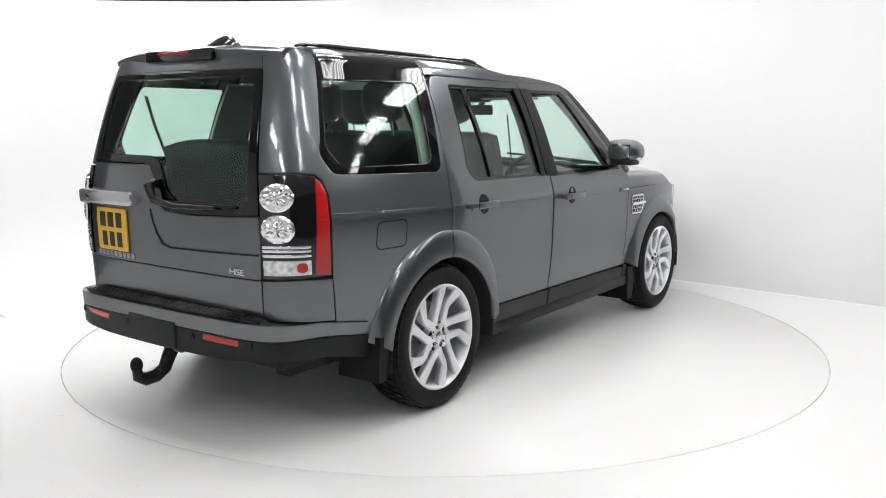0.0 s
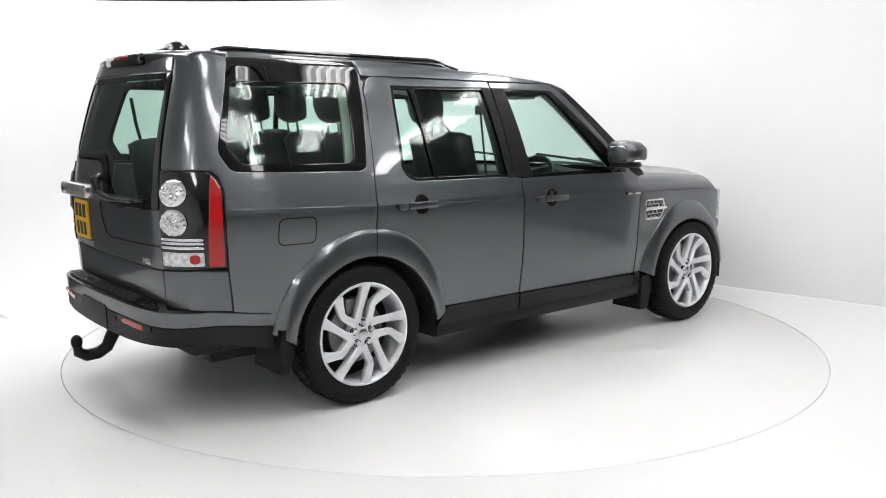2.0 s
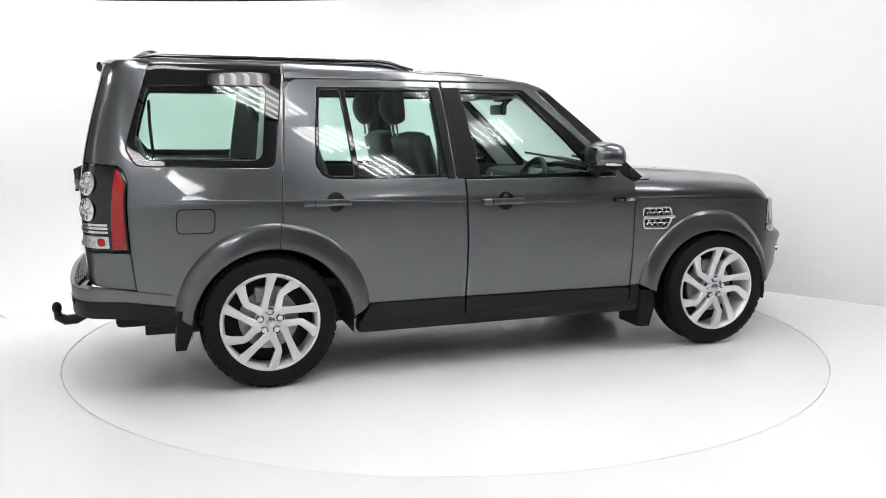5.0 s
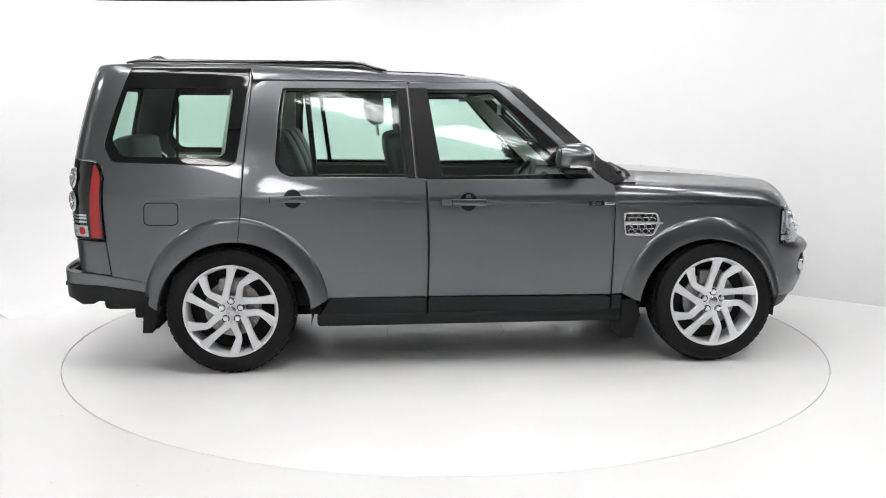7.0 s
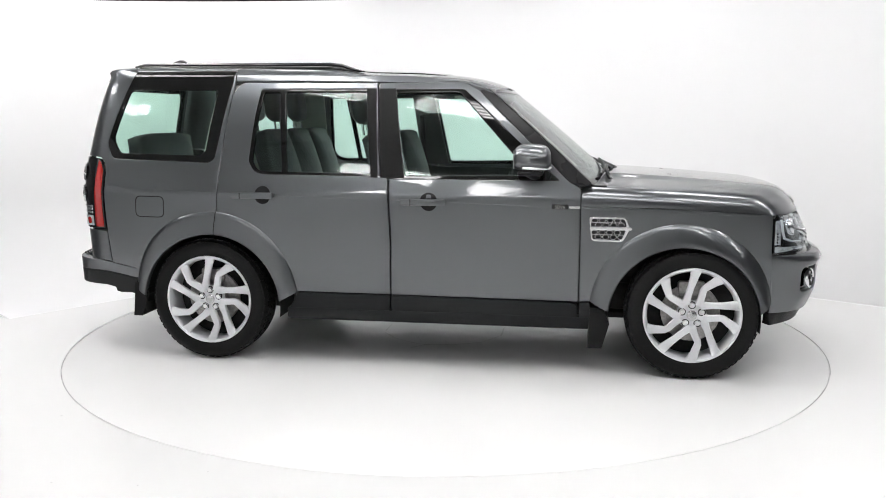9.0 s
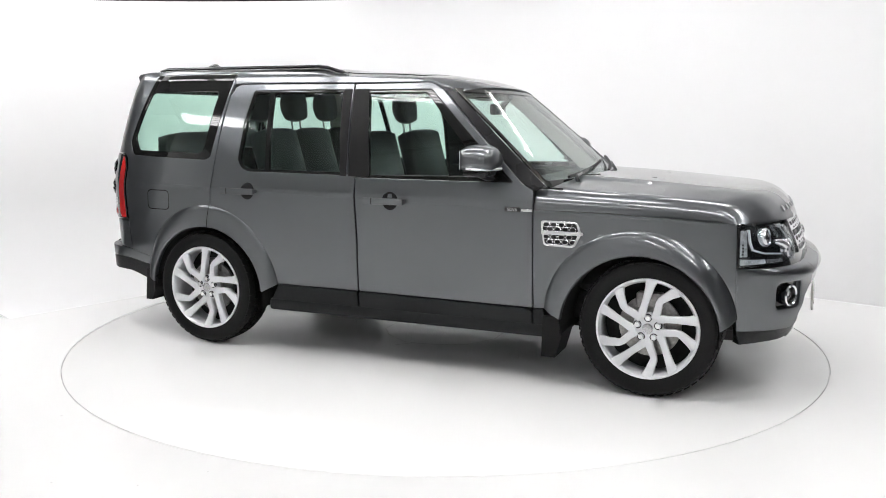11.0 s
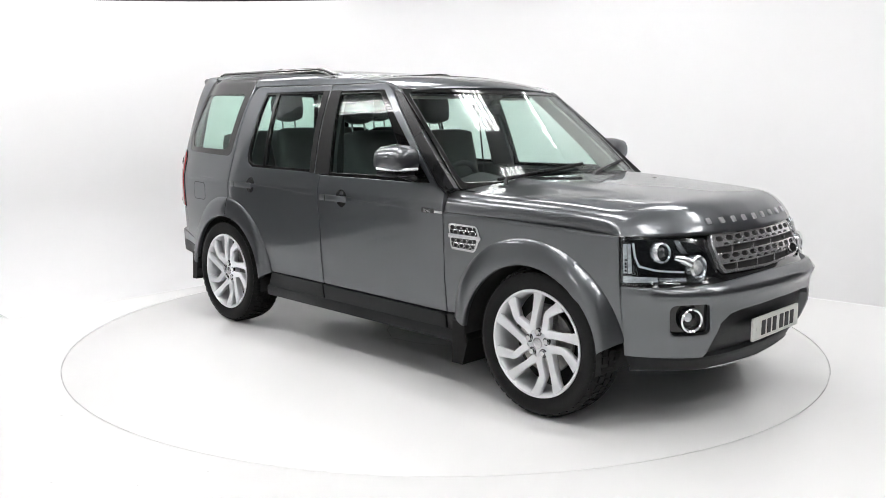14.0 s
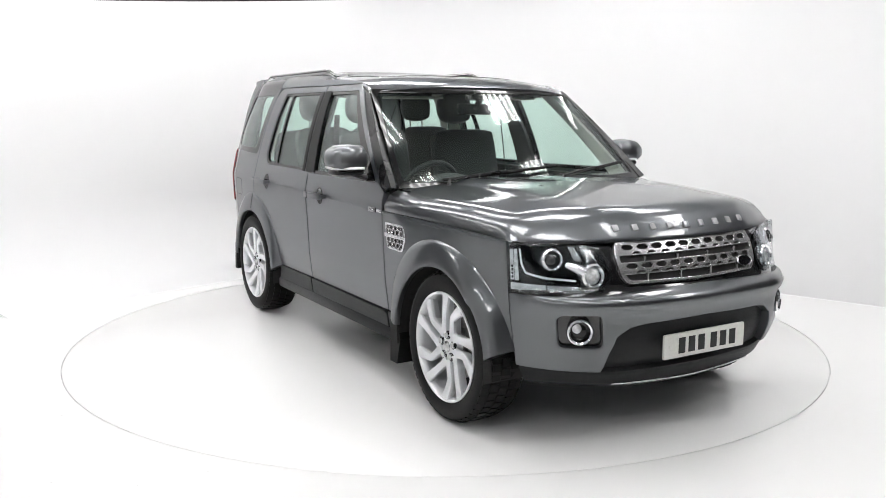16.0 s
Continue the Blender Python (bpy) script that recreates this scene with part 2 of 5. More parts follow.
    for f, good in zip(fs, ok):
        if not good:
            continue
        f = list(f)
        ccw = (vs[f[1]].x - vs[f[0]].x) * (vs[f[2]].y - vs[f[0]].y) - (vs[f[1]].y - vs[f[0]].y) * (vs[f[2]].x - vs[f[0]].x)
        if ccw < 0:
            f.reverse()
        a = [front[i] for i in f]
        b = [back[i] for i in reversed(f)]
        if mirror:
            a.reverse(), b.reverse()
        bm.faces.new(a).smooth = True
        bm.faces.new(b).smooth = True
        for i, j in zip(f, f[1:] + f[:1]):
            if (j, i) in used:
                del used[(j, i)]
            else:
                used[(i, j)] = 1
    for i, j in used:
        q = [front[j], front[i], back[i], back[j]]
        if mirror:
            q.reverse()
        f = bm.faces.new(q)
        for pair in ((front[i], front[j]), (back[i], back[j])):
            e = bm.edges.get(pair)
            if e:
                e.smooth = False
    rim = {}
    for i, j in used:
        t = front[j].co - front[i].co
        for k in (i, j):
            o = t.cross(lean[k])
            rim[k] = rim.get(k, Vector()) + (o.normalized() * (-1 if mirror else 1) if o.length > 1e-9 else Vector())
    normal_of = {}
    for k, v in enumerate(front):
        nn = lean[k]
        if k in rim and roll > 0 and rim[k].length > 1e-6:
            nn = (nn + 0.40 * rim[k].normalized()).normalized()
        normal_of[v] = nn
    bm.normal_update()
    bmesh.ops.delete(bm, geom=[v for v in bm.verts if not v.link_faces], context="VERTS")
    bm.faces.ensure_lookup_table()
    loops_n = []
    for f in bm.faces:
        face_up = f.smooth and all(v in normal_of for v in f.verts)
        for lp in f.loops:
            loops_n.append(normal_of[lp.vert].to_tuple() if face_up else f.normal.to_tuple())
    ob = part(name, bm, mat, parent, label)
    ob.data.normals_split_custom_set(loops_n)
    return ob


def lettering(name, text, size, depth, mat, parent, m, label=""):
    cu = bpy.data.curves.new(name, "FONT")
    cu.body, cu.size, cu.extrude = text, size, depth
    cu.align_x = "CENTER"
    tmp = new("letters_tmp", cu)
    bpy.context.view_layer.update()
    me = bpy.data.meshes.new_from_object(tmp.evaluated_get(bpy.context.evaluated_depsgraph_get()))
    bpy.data.objects.remove(tmp)
    me.transform(m)
    me.materials.clear()
    me.materials.append(mat)
    ob = new(name, me)
    ob.parent = parent
    if label:
        tagged(ob, label)
    return ob


# ---------------------------------------------------------------- the studio
D1, D2 = Vector((0.762, -0.648, 0)), Vector((0.648, 0.762, 0))


def at(a, b, z=0.0):
    """A point of the studio from its distances along and away from the long wall."""
    return D1 * a + D2 * b + Vector((0, 0, z))


def sweep_wall(name, path, cove, top, mat, thick=0.15, n=8):
    """A wall along path (points and outward directions) whose foot runs into the floor in a cove."""
    bm = bmesh.new()
    rings = []
    for (q, out), r in zip(path, cove):
        prof = [(-r, 0.0)] + [(-r + r * math.sin(math.pi / 2 * k / n), r - r * math.cos(math.pi / 2 * k / n)) for k in range(1, n + 1)]
        prof += [(0, 1.2 + 0.4 * r), (0, top), (thick, top), (thick, -0.1), (-r, -0.1)]
        rings.append([bm.verts.new(q + out * d + Vector((0, 0, z))) for d, z in prof])
    for u, v in zip(rings, rings[1:]):
        for k in range(len(u)):
            j = (k + 1) % len(u)
            bm.faces.new((u[k], v[k], v[j], u[j]))
    bm.faces.new(rings[0])
    bm.faces.new(rings[-1][::-1])
    bmesh.ops.recalc_face_normals(bm, faces=bm.faces[:])
    ob = part(name, bm, mat, smooth=40)
    return tagged(ob, "plain white studio wall curving into the floor", "wall", kind="structure")


WALL_B, WALL_A, TURN_R = 2.774, -3.5, 1.3
path, cove = [], []
for a in (3.3, 2.4, 1.5, 0.5, 0.0, -0.4, -0.8, -1.2, -1.6, -2.0):
    path.append((at(a, WALL_B), D2.copy()))
    cove.append(min(0.8, max(0.012, (-0.1 - a) * 0.42)))
for k in range(1, 13):
    an = math.pi / 2 * k / 12
    path.append((at(WALL_A + TURN_R - TURN_R * math.sin(an), WALL_B - TURN_R + TURN_R * math.cos(an)), (D2 * math.cos(an) - D1 * math.sin(an))))
    cove.append(0.8)
for b in (0.4, -0.7, -1.85):
    path.append((at(WALL_A, b), -D1))
    cove.append(0.8)
sweep_wall("wall_backdrop", path, cove, CEIL, WALLMAT)
# unseen walls added: dark ones stand for unlit room, light ones brighten the flank
for nm, (p0, p1, out) in {"wall_entrance": (at(7.0, 3.0), at(7.0, -7.6), D1), "wall_behind": (at(7.2, -7.5), at(-3.7, -7.5), -D2),
                           "wall_far_side": (at(3.304, WALL_B), at(7.2, WALL_B), D2), "opening_stand_in": (at(WALL_A, -1.854), at(WALL_A, -4.2), -D1), "wall_left_side": (at(WALL_A, -4.204), at(WALL_A, -7.6), -D1)}.items():
    bm = bmesh.new()
    extrude_outline(bm, [p0, p1, p1 + Vector((0, 0, CEIL)), p0 + Vector((0, 0, CEIL))], out * 0.15)
    tagged(part(nm, bm, GREYWALL if nm in ("wall_behind", "wall_left_side") else DARKWALL), "plain studio wall out of view, toned for the car's reflections", "wall", kind="structure")

bm = bmesh.new()
extrude_outline(bm, [at(7.4, 3.2, CEIL), at(-4, 3.2, CEIL), at(-4, -7.8, CEIL), at(7.4, -7.8, CEIL)], (0, 0, 0.15))
tagged(part("ceiling", bm, CEILMAT), "grey studio ceiling carrying rows of tube lights", "ceiling", kind="structure")

# floor round the turntable: one sheet with a round opening
bm = bmesh.new()
inner = [bm.verts.new((math.cos(2 * math.pi * k / 160) * (RING + 0.0035), math.sin(2 * math.pi * k / 160) * (RING + 0.0035), 0)) for k in range(160)]
low = [bm.verts.new((v.co.x, v.co.y, -0.06)) for v in inner]
outer = [bm.verts.new((math.cos(2 * math.pi * k / 160) * 14, math.sin(2 * math.pi * k / 160) * 14, 0)) for k in range(160)]
for k in range(160):
    j = (k + 1) % 160
    bm.faces.new((inner[k], outer[k], outer[j], inner[j]))
    bm.faces.new((inner[j], low[j], low[k], inner[k]))
tagged(part("floor", bm, FLOORMAT), "glossy white painted studio floor", "floor", kind="structure")
bm = bmesh.new()
spin(bm, [(RING - 0.0030, -0.005), (RING + 0.0030, -0.005), (RING + 0.0030, -0.02), (RING - 0.0030, -0.02)], 160, close=True)
tagged(part("floor_joint", bm, GAP), "dark narrow joint round the turntable", "joint", kind="structure")

bm = bmesh.new()
spin(bm, [(1e-4, 0.0), (RING - 0.007, 0.0), (RING - 0.0035, -0.002), (RING - 0.0035, -0.025), (1e-4, -0.025)], 160)
turntable = tagged(part("turntable", bm, TABLEMAT, smooth=30), "round white turntable flush with the floor", "turntable", kind="structure")


def scuff(pts, width):
    bm = bmesh.new()
    prev = None
    for i, (x, y) in enumerate(pts):
        j = min(i + 1, len(pts) - 1)
        d = Vector((pts[j][0] - pts[max(i - 1, 0)][0], pts[j][1] - pts[max(i - 1, 0)][1], 0)).normalized()
        s = Vector((-d.y, d.x, 0)) * width * random.uniform(0.3, 1)
        cur = (bm.verts.new((x + s.x, y + s.y, 0.0012)), bm.verts.new((x - s.x, y - s.y, 0.0012)))
        if prev:
            bm.faces.new((prev[0], prev[1], cur[1], cur[0]))
        prev = cur
    bmesh.ops.recalc_face_normals(bm, faces=bm.faces[:])
    for f in bm.faces:
        if f.normal.z < 0:
            f.normal_flip()
    part("scuff_mark", bm, SCUFF, turntable)


for k in range(6):
    a = k * math.pi / 3 + 0.3
    scuff([(0.42 * math.cos(a) + random.uniform(-.02, .02), 0.42 * math.sin(a)), (0.42 * math.cos(a + 0.5), 0.40 * math.sin(a + 0.5)),
           (0.42 * math.cos(a + 1.0), 0.42 * math.sin(a + 1.0))], 0.006)
for k in range(9):
    a, r = random.uniform(0, 6.28), random.uniform(0.3, 1.1)
    q = [(r * math.cos(a), r * math.sin(a))]
    for j in range(4):
        q.append((q[-1][0] + random.uniform(-.12, .12), q[-1][1] + random.uniform(-.12, .12)))
    scuff(q, 0.0035)


# ---------------------------------------------------------------- tube lights
def tube_light(m):
    bm = box((-0.62, -0.26, -0.045), (0.62, 0.26, 0.0), 0.008)
    light = tagged(part("tube_light", bm, FITTING, smooth=30), "white ceiling fitting with five lit fluorescent tubes", "light", group="ceiling tube lights")
    proto = None
    for k in range(5):
        if proto is None:
            bm = bmesh.new()
            tube(bm, [(-0.58, 0, -0.085), (0.58, 0, -0.085)], 0.019, 10)
            proto = part("tube", bm, TUBE, light, smooth=40)
            ob = proto
        else:
            ob = new("tube", proto.data)
            ob.parent = light
        ob.location = (0, -0.19 + 0.095 * k, 0)
    light.matrix_basis = m
    return light


first = None
# rows -5.3, -3.8 and the outer columns are unseen fill, added for brightness
for b, cols in ((-5.3, (1.70, 3.35)), (-3.8, (-2.60,)), (-2.12, (-2.90, -1.60, -0.28, 1.33, 2.95, 4.57)), (-0.65, (-2.85, -1.45, -0.03, 1.52, 3.60)), (1.10, (-2.70, -1.30, 0.20, 1.85, 3.50, 5.10))):
    for a in cols:
        q = at(a, b, CEIL)
        m = Matrix.Translation(q) @ Matrix.Rotation(math.atan2(D1.y, D1.x), 4, "Z")
        if first is None:
            first = tube_light(m)
        else:
            copy_thing(first, m)

# slim batten along the top of the long wall
batten = tagged(part("batten_light", box((-0.60, -0.045, -0.05), (0.60, 0.045, 0.0), 0.006), FITTING, smooth=30), "slim white ceiling batten with one lit tube", "light")
bm = bmesh.new()
tube(bm, [(-0.58, 0, -0.085), (0.58, 0, -0.085)], 0.019, 10)
part("tube", bm, TUBE, batten, smooth=40)
batten.matrix_basis = Matrix.Translation(at(0.30, 2.56, CEIL)) @ Matrix.Rotation(math.atan2(D1.y, D1.x), 4, "Z")

# dark curved rail that hangs just above the view
bm = bmesh.new()
rail = []
for k in range(25):
    u = k / 24 * 2 - 1
    rail.append((-1.03 + 0.79 * u, -1.8, 2.029 + 0.010 * u * u))
tube(bm, rail, 0.016, 8)
hanging = tagged(part("hanging_rail", bm, TRIM, smooth=50), "slim curved black rail hung from the ceiling", "rail")
for x in (-1.6, -0.5):
    bm = bmesh.new()
    tube(bm, [(x, -1.8, 2.045), (x, -1.8, CEIL)], 0.006, 6)
    part("hanger_rod", bm, TRIM, hanging)
bm = box((-0.255, -1.82, 2.03), (-0.235, -1.78, 2.065), 0.004)
part("end_cap", bm, FITTING, hanging, "white plastic end cap")

# specks of dirt on the floor
random.seed(7)
for k in range(26):
    a, r = random.uniform(-2.9, -0.2), random.uniform(2.6, 4.3)
    x, y, s = r * math.cos(a), r * math.sin(a), random.uniform(0.003, 0.008)
    bm = bmesh.new()
    n = 7
    vs = [bm.verts.new((x + s * random.uniform(.5, 1.2) * math.cos(2 * math.pi * j / n), y + s * random.uniform(.5, 1.2) * math.sin(2 * math.pi * j / n), 0.001)) for j in range(n)]
    bm.faces.new(vs)
    part("floor_speck", bm, SCUFF, bpy.data.objects["floor"])


# ---------------------------------------------------------------- the car: its surfaces
# car space: x forward, y to the left, z up, origin midway between the axles on the ground
def blur(v, n):
    k = np.hanning(2 * n + 3)[1:-1]
    k /= k.sum()
    return np.convolve(np.pad(v, n, mode="edge"), k, "valid")


ZT = np.linspace(0.2, 1.95, 351)
_f = np.linspace(0, 1, 40)
_z = np.concatenate([[.30, .45, .62, .95, 1.030, 1.050], 1.06 + .62 * _f, [1.75, 1.80, 1.86]])
_w = np.concatenate([[.885, .905, .925, .938, .9398, .9335], .931 - .62 * (.24 * _f + .094 * _f ** 3), [.690, .620, .48]])
WT = blur(np.interp(ZT, _z, _w), 4)
PLAN = [(-2.408, 0), (-2.405, .25), (-2.398, .5), (-2.388, .62), (-2.365, .71), (-2.325, .78), (-2.26, .818), (-2.17, .846), (-2.05, .874), (-1.95, .895), (-1.7, .916), (-1.3, .93),
        (0, .93), (1.1, .93), (1.5, .915), (1.75, .882), (1.894, .845), (2.0, .785), (2.10, .69), (2.17, .57), (2.21, .43), (2.235, .2), (2.24, 0)]
_p = np.array(PLAN)
_t = np.concatenate([[0], np.cumsum(np.hypot(*np.diff(_p, axis=0).T))])
_u = np.linspace(0, _t[-1], 1201)


def spline(x, y, at_x):
    """A natural cubic curve through the points."""
    x, y = np.asarray(x, float), np.asarray(y, float)
    n, h = len(x), np.diff(x)
    m, b = np.eye(n), np.zeros(n)
    for i in range(1, n - 1):
        m[i, i - 1:i + 2] = h[i - 1], 2 * (h[i - 1] + h[i]), h[i]
        b[i] = 6 * ((y[i + 1] - y[i]) / h[i] - (y[i] - y[i - 1]) / h[i - 1])
    c = np.linalg.solve(m, b)
    k = np.clip(np.searchsorted(x, at_x) - 1, 0, n - 2)
    d, e = at_x - x[k], x[k + 1] - at_x
    return (c[k] * e ** 3 + c[k + 1] * d ** 3) / (6 * h[k]) + (y[k] / h[k] - c[k] * h[k] / 6) * e + (y[k + 1] / h[k] - c[k + 1] * h[k] / 6) * d


_x, _y = np.interp(_u, _t, _p[:, 0]), np.interp(_u, _t, _p[:, 1])
PX = blur(np.concatenate([_x[1:40][::-1], _x, _x[-40:-1][::-1]]), 30)[39:-39]
PY = blur(np.concatenate([-_y[1:40][::-1], _y, -_y[-40:-1][::-1]]), 30)[39:-39]
PS = np.concatenate([[0], np.cumsum(np.hypot(np.diff(PX), np.diff(PY)))])
PS = PS - np.interp(0.0, PX, PS)
S0, S1 = PS[0], PS[-1]
PYN = PY / 0.93


def ease(v, a, b):
    t = min(1.0, max(0.0, (v - a) / (b - a)))
    return t * t * (3 - 2 * t)


SHIFT_Z = np.linspace(.2, 1.95, 351)
SHIFT_REAR = blur(spline([.2, .45, .78, 1.05, 1.25, 1.45, 1.70, 1.80, 1.95], [.03, .02, .005, 0, .022, .065, .135, .165, .22], SHIFT_Z), 16)
SHIFT_FRONT = blur(np.interp(SHIFT_Z, [.25, .38, .50, .62, .695, .735, .80, .86, .93, 1.0], [-.08, -.02, .0, .0, .0, -.062, -.076, -.10, -.135, -.2]), 5)


def shift_rear(z):
    return float(np.interp(z, SHIFT_Z, SHIFT_REAR))


def shift_front(z):
    return float(np.interp(z, SHIFT_Z, SHIFT_FRONT))


TAIL_Z = np.linspace(.3, 1.95, 166)
TAIL_W = blur(np.interp(TAIL_Z, [.3, .8, 1.1, 1.25, 1.6, 1.74, 1.80, 1.90], [.975, .985, .985, .942, .870, .822, .775, .69]), 14)


def SIDE(s, z, bulge=0.0):
    """The skin of the body, unrolled: s runs along the plan (equal to x on the flank) from the tail's middle to the nose's middle, and on to the far side."""
    sign = -1
    if s < S0:
        s, sign = 2 * S0 - s, 1
    elif s > S1:
        s, sign = 2 * S1 - s, 1
    x = float(np.interp(s, PS, PX))
    k, waist = 1 - ease(x, -2.36, -2.08), 1 - .012 * (1 - ease(x, -2.2, -1.4))
    y = float(np.interp(s, PS, PYN)) * ((1 - k) * waist * float(np.interp(z, ZT, WT)) + k * 0.93 * float(np.interp(z, TAIL_Z, TAIL_W)))
    x += shift_rear(z) * (1 - ease(x, -2.25, -1.7)) + shift_front(z) * ease(x, 1.86, 2.12)
    return Vector((x, sign * y, z))


def X(x, z):
    return (float(np.interp(x, PX, PS)), z)


def R(r, z):
    """A place on the tail, r metres to the right of its middle."""
    s = float(np.interp(abs(r) / 0.93, PYN[:400], PS[:400]))
    return (s if r >= 0 else 2 * S0 - s, z)


def F(r, z):
    s = float(np.interp(-abs(r) / 0.93, -PYN[-400:], PS[-400:]))
    return (s if r >= 0 else 2 * S1 - s, z)


def side_width(x, z):
    return -SIDE(X(x, z)[0], z).y


def roof_mid(x):
    return float(np.interp(x, ROOF_X, ROOF_Z))


ROOF_X = np.linspace(-2.5, .5, 601)
ROOF_Z = blur(np.interp(ROOF_X, [-2.5, -2.25, -1.9, -1.3, -.72, -.52, -.2, .05, .16, .27, .345, .45], [1.800, 1.816, 1.826, 1.824, 1.81, 1.775, 1.766, 1.748, 1.732, 1.704, 1.672, 1.60]), 16)


def roof_edge(x):
    return roof_mid(x) - 0.040 + 0.020 * ease(-x, 1.5, 2.1)


def ROOF(x, v):
    """The roof: v from -1 on the right to 1 on the left; x as on the flank below."""
    e = roof_edge(x)
    q = SIDE(X(x, e)[0], e)
    return Vector((q.x - 0.06 * abs(v) ** 2.5 * ease(x, -0.3, 0.25) - 0.035 * (1 - v * v) * ease(-x, 2.0, 2.34), -v * q.y, roof_mid(x) - (roof_mid(x) - e) * abs(v) ** 3))


def SCREEN_S(y, z):
    t = (z - 1.10) / 0.565
    return Vector((1.018 - 0.668 * t + 0.012 * math.sin(math.pi * t) - 0.120 * (y / 0.8) ** 2, y, z))


car = tagged(new("car"), "dark grey metallic five-door off-road estate car standing on the white turntable", "car")

ARCH = {"rear": dict(o=(-1.412, 0.39, 0.532), i=(-1.418, 0.345, 0.437)), "front": dict(o=(1.378, 0.385, 0.510), i=(1.392, 0.345, 0.418))}


def arc(c, a0, a1, n=28, grow=0.0):
    x, z, r = c
    return [(x + (r + grow) * math.cos(radians(a0 + (a1 - a0) * k / n)), z + (r + grow) * math.sin(radians(a0 + (a1 - a0) * k / n))) for k in range(n + 1)]


def onside(pts):
    return [X(*q) for q in pts]


for mirror in (False, True):
    sgn = 1 if mirror else -1

    def P(name, outer, mat, holes=(), parent=car, label="", **kw):
        return panel(name, onside(outer), SIDE, mat, parent, [onside(h) for h in holes], mirror=mirror, label=label, **kw)

    # front door: skin, black glazing trim, pane, cladding, handle
    f_glass = rounded([(-.288, 1.632), (.095, 1.632), (.53, 1.158), (-.208, 1.150)], 0.02)
    f_hole = rounded([(-.338, 1.650), (.122, 1.650), (.690, 1.128), (-.314, 1.130)], 0.015)
    fdoor = P("front_door", rounded([(-.294, .44), (-.286, .762), (-.300, 1.128), (-.353, 1.15), (-.394, 1.688), (.118, 1.688), (.205, 1.640), (.735, 1.125), (.806, 1.085),
                                     (.806, .80), (.803, .432)], 0.012), PAINT, [f_hole], depth=0.03)
    P("window_trim", f_hole, PIANO, [f_glass], parent=fdoor, off=-0.004, depth=0.022, label="black window surround")
    P("window_pane", f_glass, GLASS, parent=fdoor, off=-0.012, depth=0.004, roll=0, label="clear greenish side window")
    P("door_cladding", rounded([(-.294, .338), (-.294, .436), (.760, .424), (.800, .41), (.800, .30)], 0.008), CLAD, parent=fdoor, off=0.012, depth=0.04, label="black plastic door cladding")

    # rear door
    arch_r = ARCH["rear"]["o"]
    cut = [q for q in arc(arch_r, 5.6, 85, 24, -0.012)]
    r_hole = rounded([(-1.130, 1.656), (-1.150, 1.512), (-1.170, 1.225), (-1.138, 1.172), (-1.087, 1.149), (-.370, 1.142), (-.410, 1.655)], 0.015)
    r_glass1 = rounded([(-.972, 1.640), (-.462, 1.640), (-.400, 1.160), (-.925, 1.166)], 0.015)
    r_glass2 = rounded([(-1.005, 1.640), (-1.112, 1.640), (-1.130, 1.51), (-1.148, 1.23), (-1.124, 1.188), (-1.080, 1.168), (-.955, 1.166)], 0.012)
    rdoor = P("rear_door", cut + [(-1.361, .95), (-1.350, 1.125), (-1.330, 1.382)] + rounded([(-1.306, 1.627), (-1.262, 1.698), (-.404, 1.690)], 0.05, only=[1]) +
              [(-.363, 1.15), (-.310, 1.128), (-.297, .762), (-.303, .44)], PAINT, [r_hole], depth=0.03)
    P("window_trim", r_hole, PIANO, [r_glass1, r_glass2], parent=rdoor, off=-0.004, depth=0.022, label="black window surround")
    P("window_pane", r_glass1, GLASS, parent=rdoor, off=-0.012, depth=0.004, roll=0)
    P("window_pane", r_glass2, GLASS, parent=rdoor, off=-0.012, depth=0.004, roll=0)
    P("door_cladding", rounded([(-.306, .338), (-.306, .436), (-.872, .438), (-.935, .33)], 0.008), CLAD, parent=rdoor, off=0.012, depth=0.04, label="black plastic door cladding")

    P("pillar_cover", [(-.351, 1.136), (-.391, 1.654), (-.290, 1.654), (-.210, 1.136)], SEAL, parent=fdoor, off=.003, depth=.006, roll=.001, label="black pillar cover")
    P("pillar_cover", [(-.408, 1.654), (-.367, 1.136), (-.410, 1.136), (-.468, 1.654)], SEAL, parent=rdoor, off=.003, depth=.006, roll=.001, label="black pillar cover")

    # quarter: from the rear door round to the tailgate
    top = [(x, roof_edge(x)) for x in (-1.31, -1.5, -1.75, -2.0)]
    q_hole = rounded([(-2.150, 1.775), (-2.160, 1.661), (-2.180, 1.325), (-2.112, 1.234), (-1.425, 1.214), (-1.386, 1.236), (-1.318, 1.70), (-1.312, 1.775)], 0.03, only=[2, 3, 4, 5])
    quarter = panel("rear_quarter", onside(arc(arch_r, 85.6, 170, 24, -0.012)) + onside([(-1.955, .551), (-2.135, .577), (-2.147, .785), (-2.147, 1.15), (-2.175, 1.215)]) +
                    [X(-2.21, 1.240), R(.80, 1.247), R(.650, 1.250), R(.650, 1.55), R(.650, 1.748), R(.72, roof_edge(-2.36))] + onside([(x, roof_edge(x)) for x in (-2.33, -2.28, -2.2, -2.1)] + top[::-1] + [(-1.308, 1.70), (-1.330, 1.45),
                    (-1.350, 1.2), (-1.368, .95)]), SIDE, PAINT, car, [onside(q_hole)], depth=0.03, mirror=mirror, grid=(0.035, 0.022))
    q_glass = rounded([(-2.125, 1.655), (-2.140, 1.355), (-2.060, 1.268), (-1.485, 1.258), (-1.450, 1.285), (-1.408, 1.655)], 0.03)
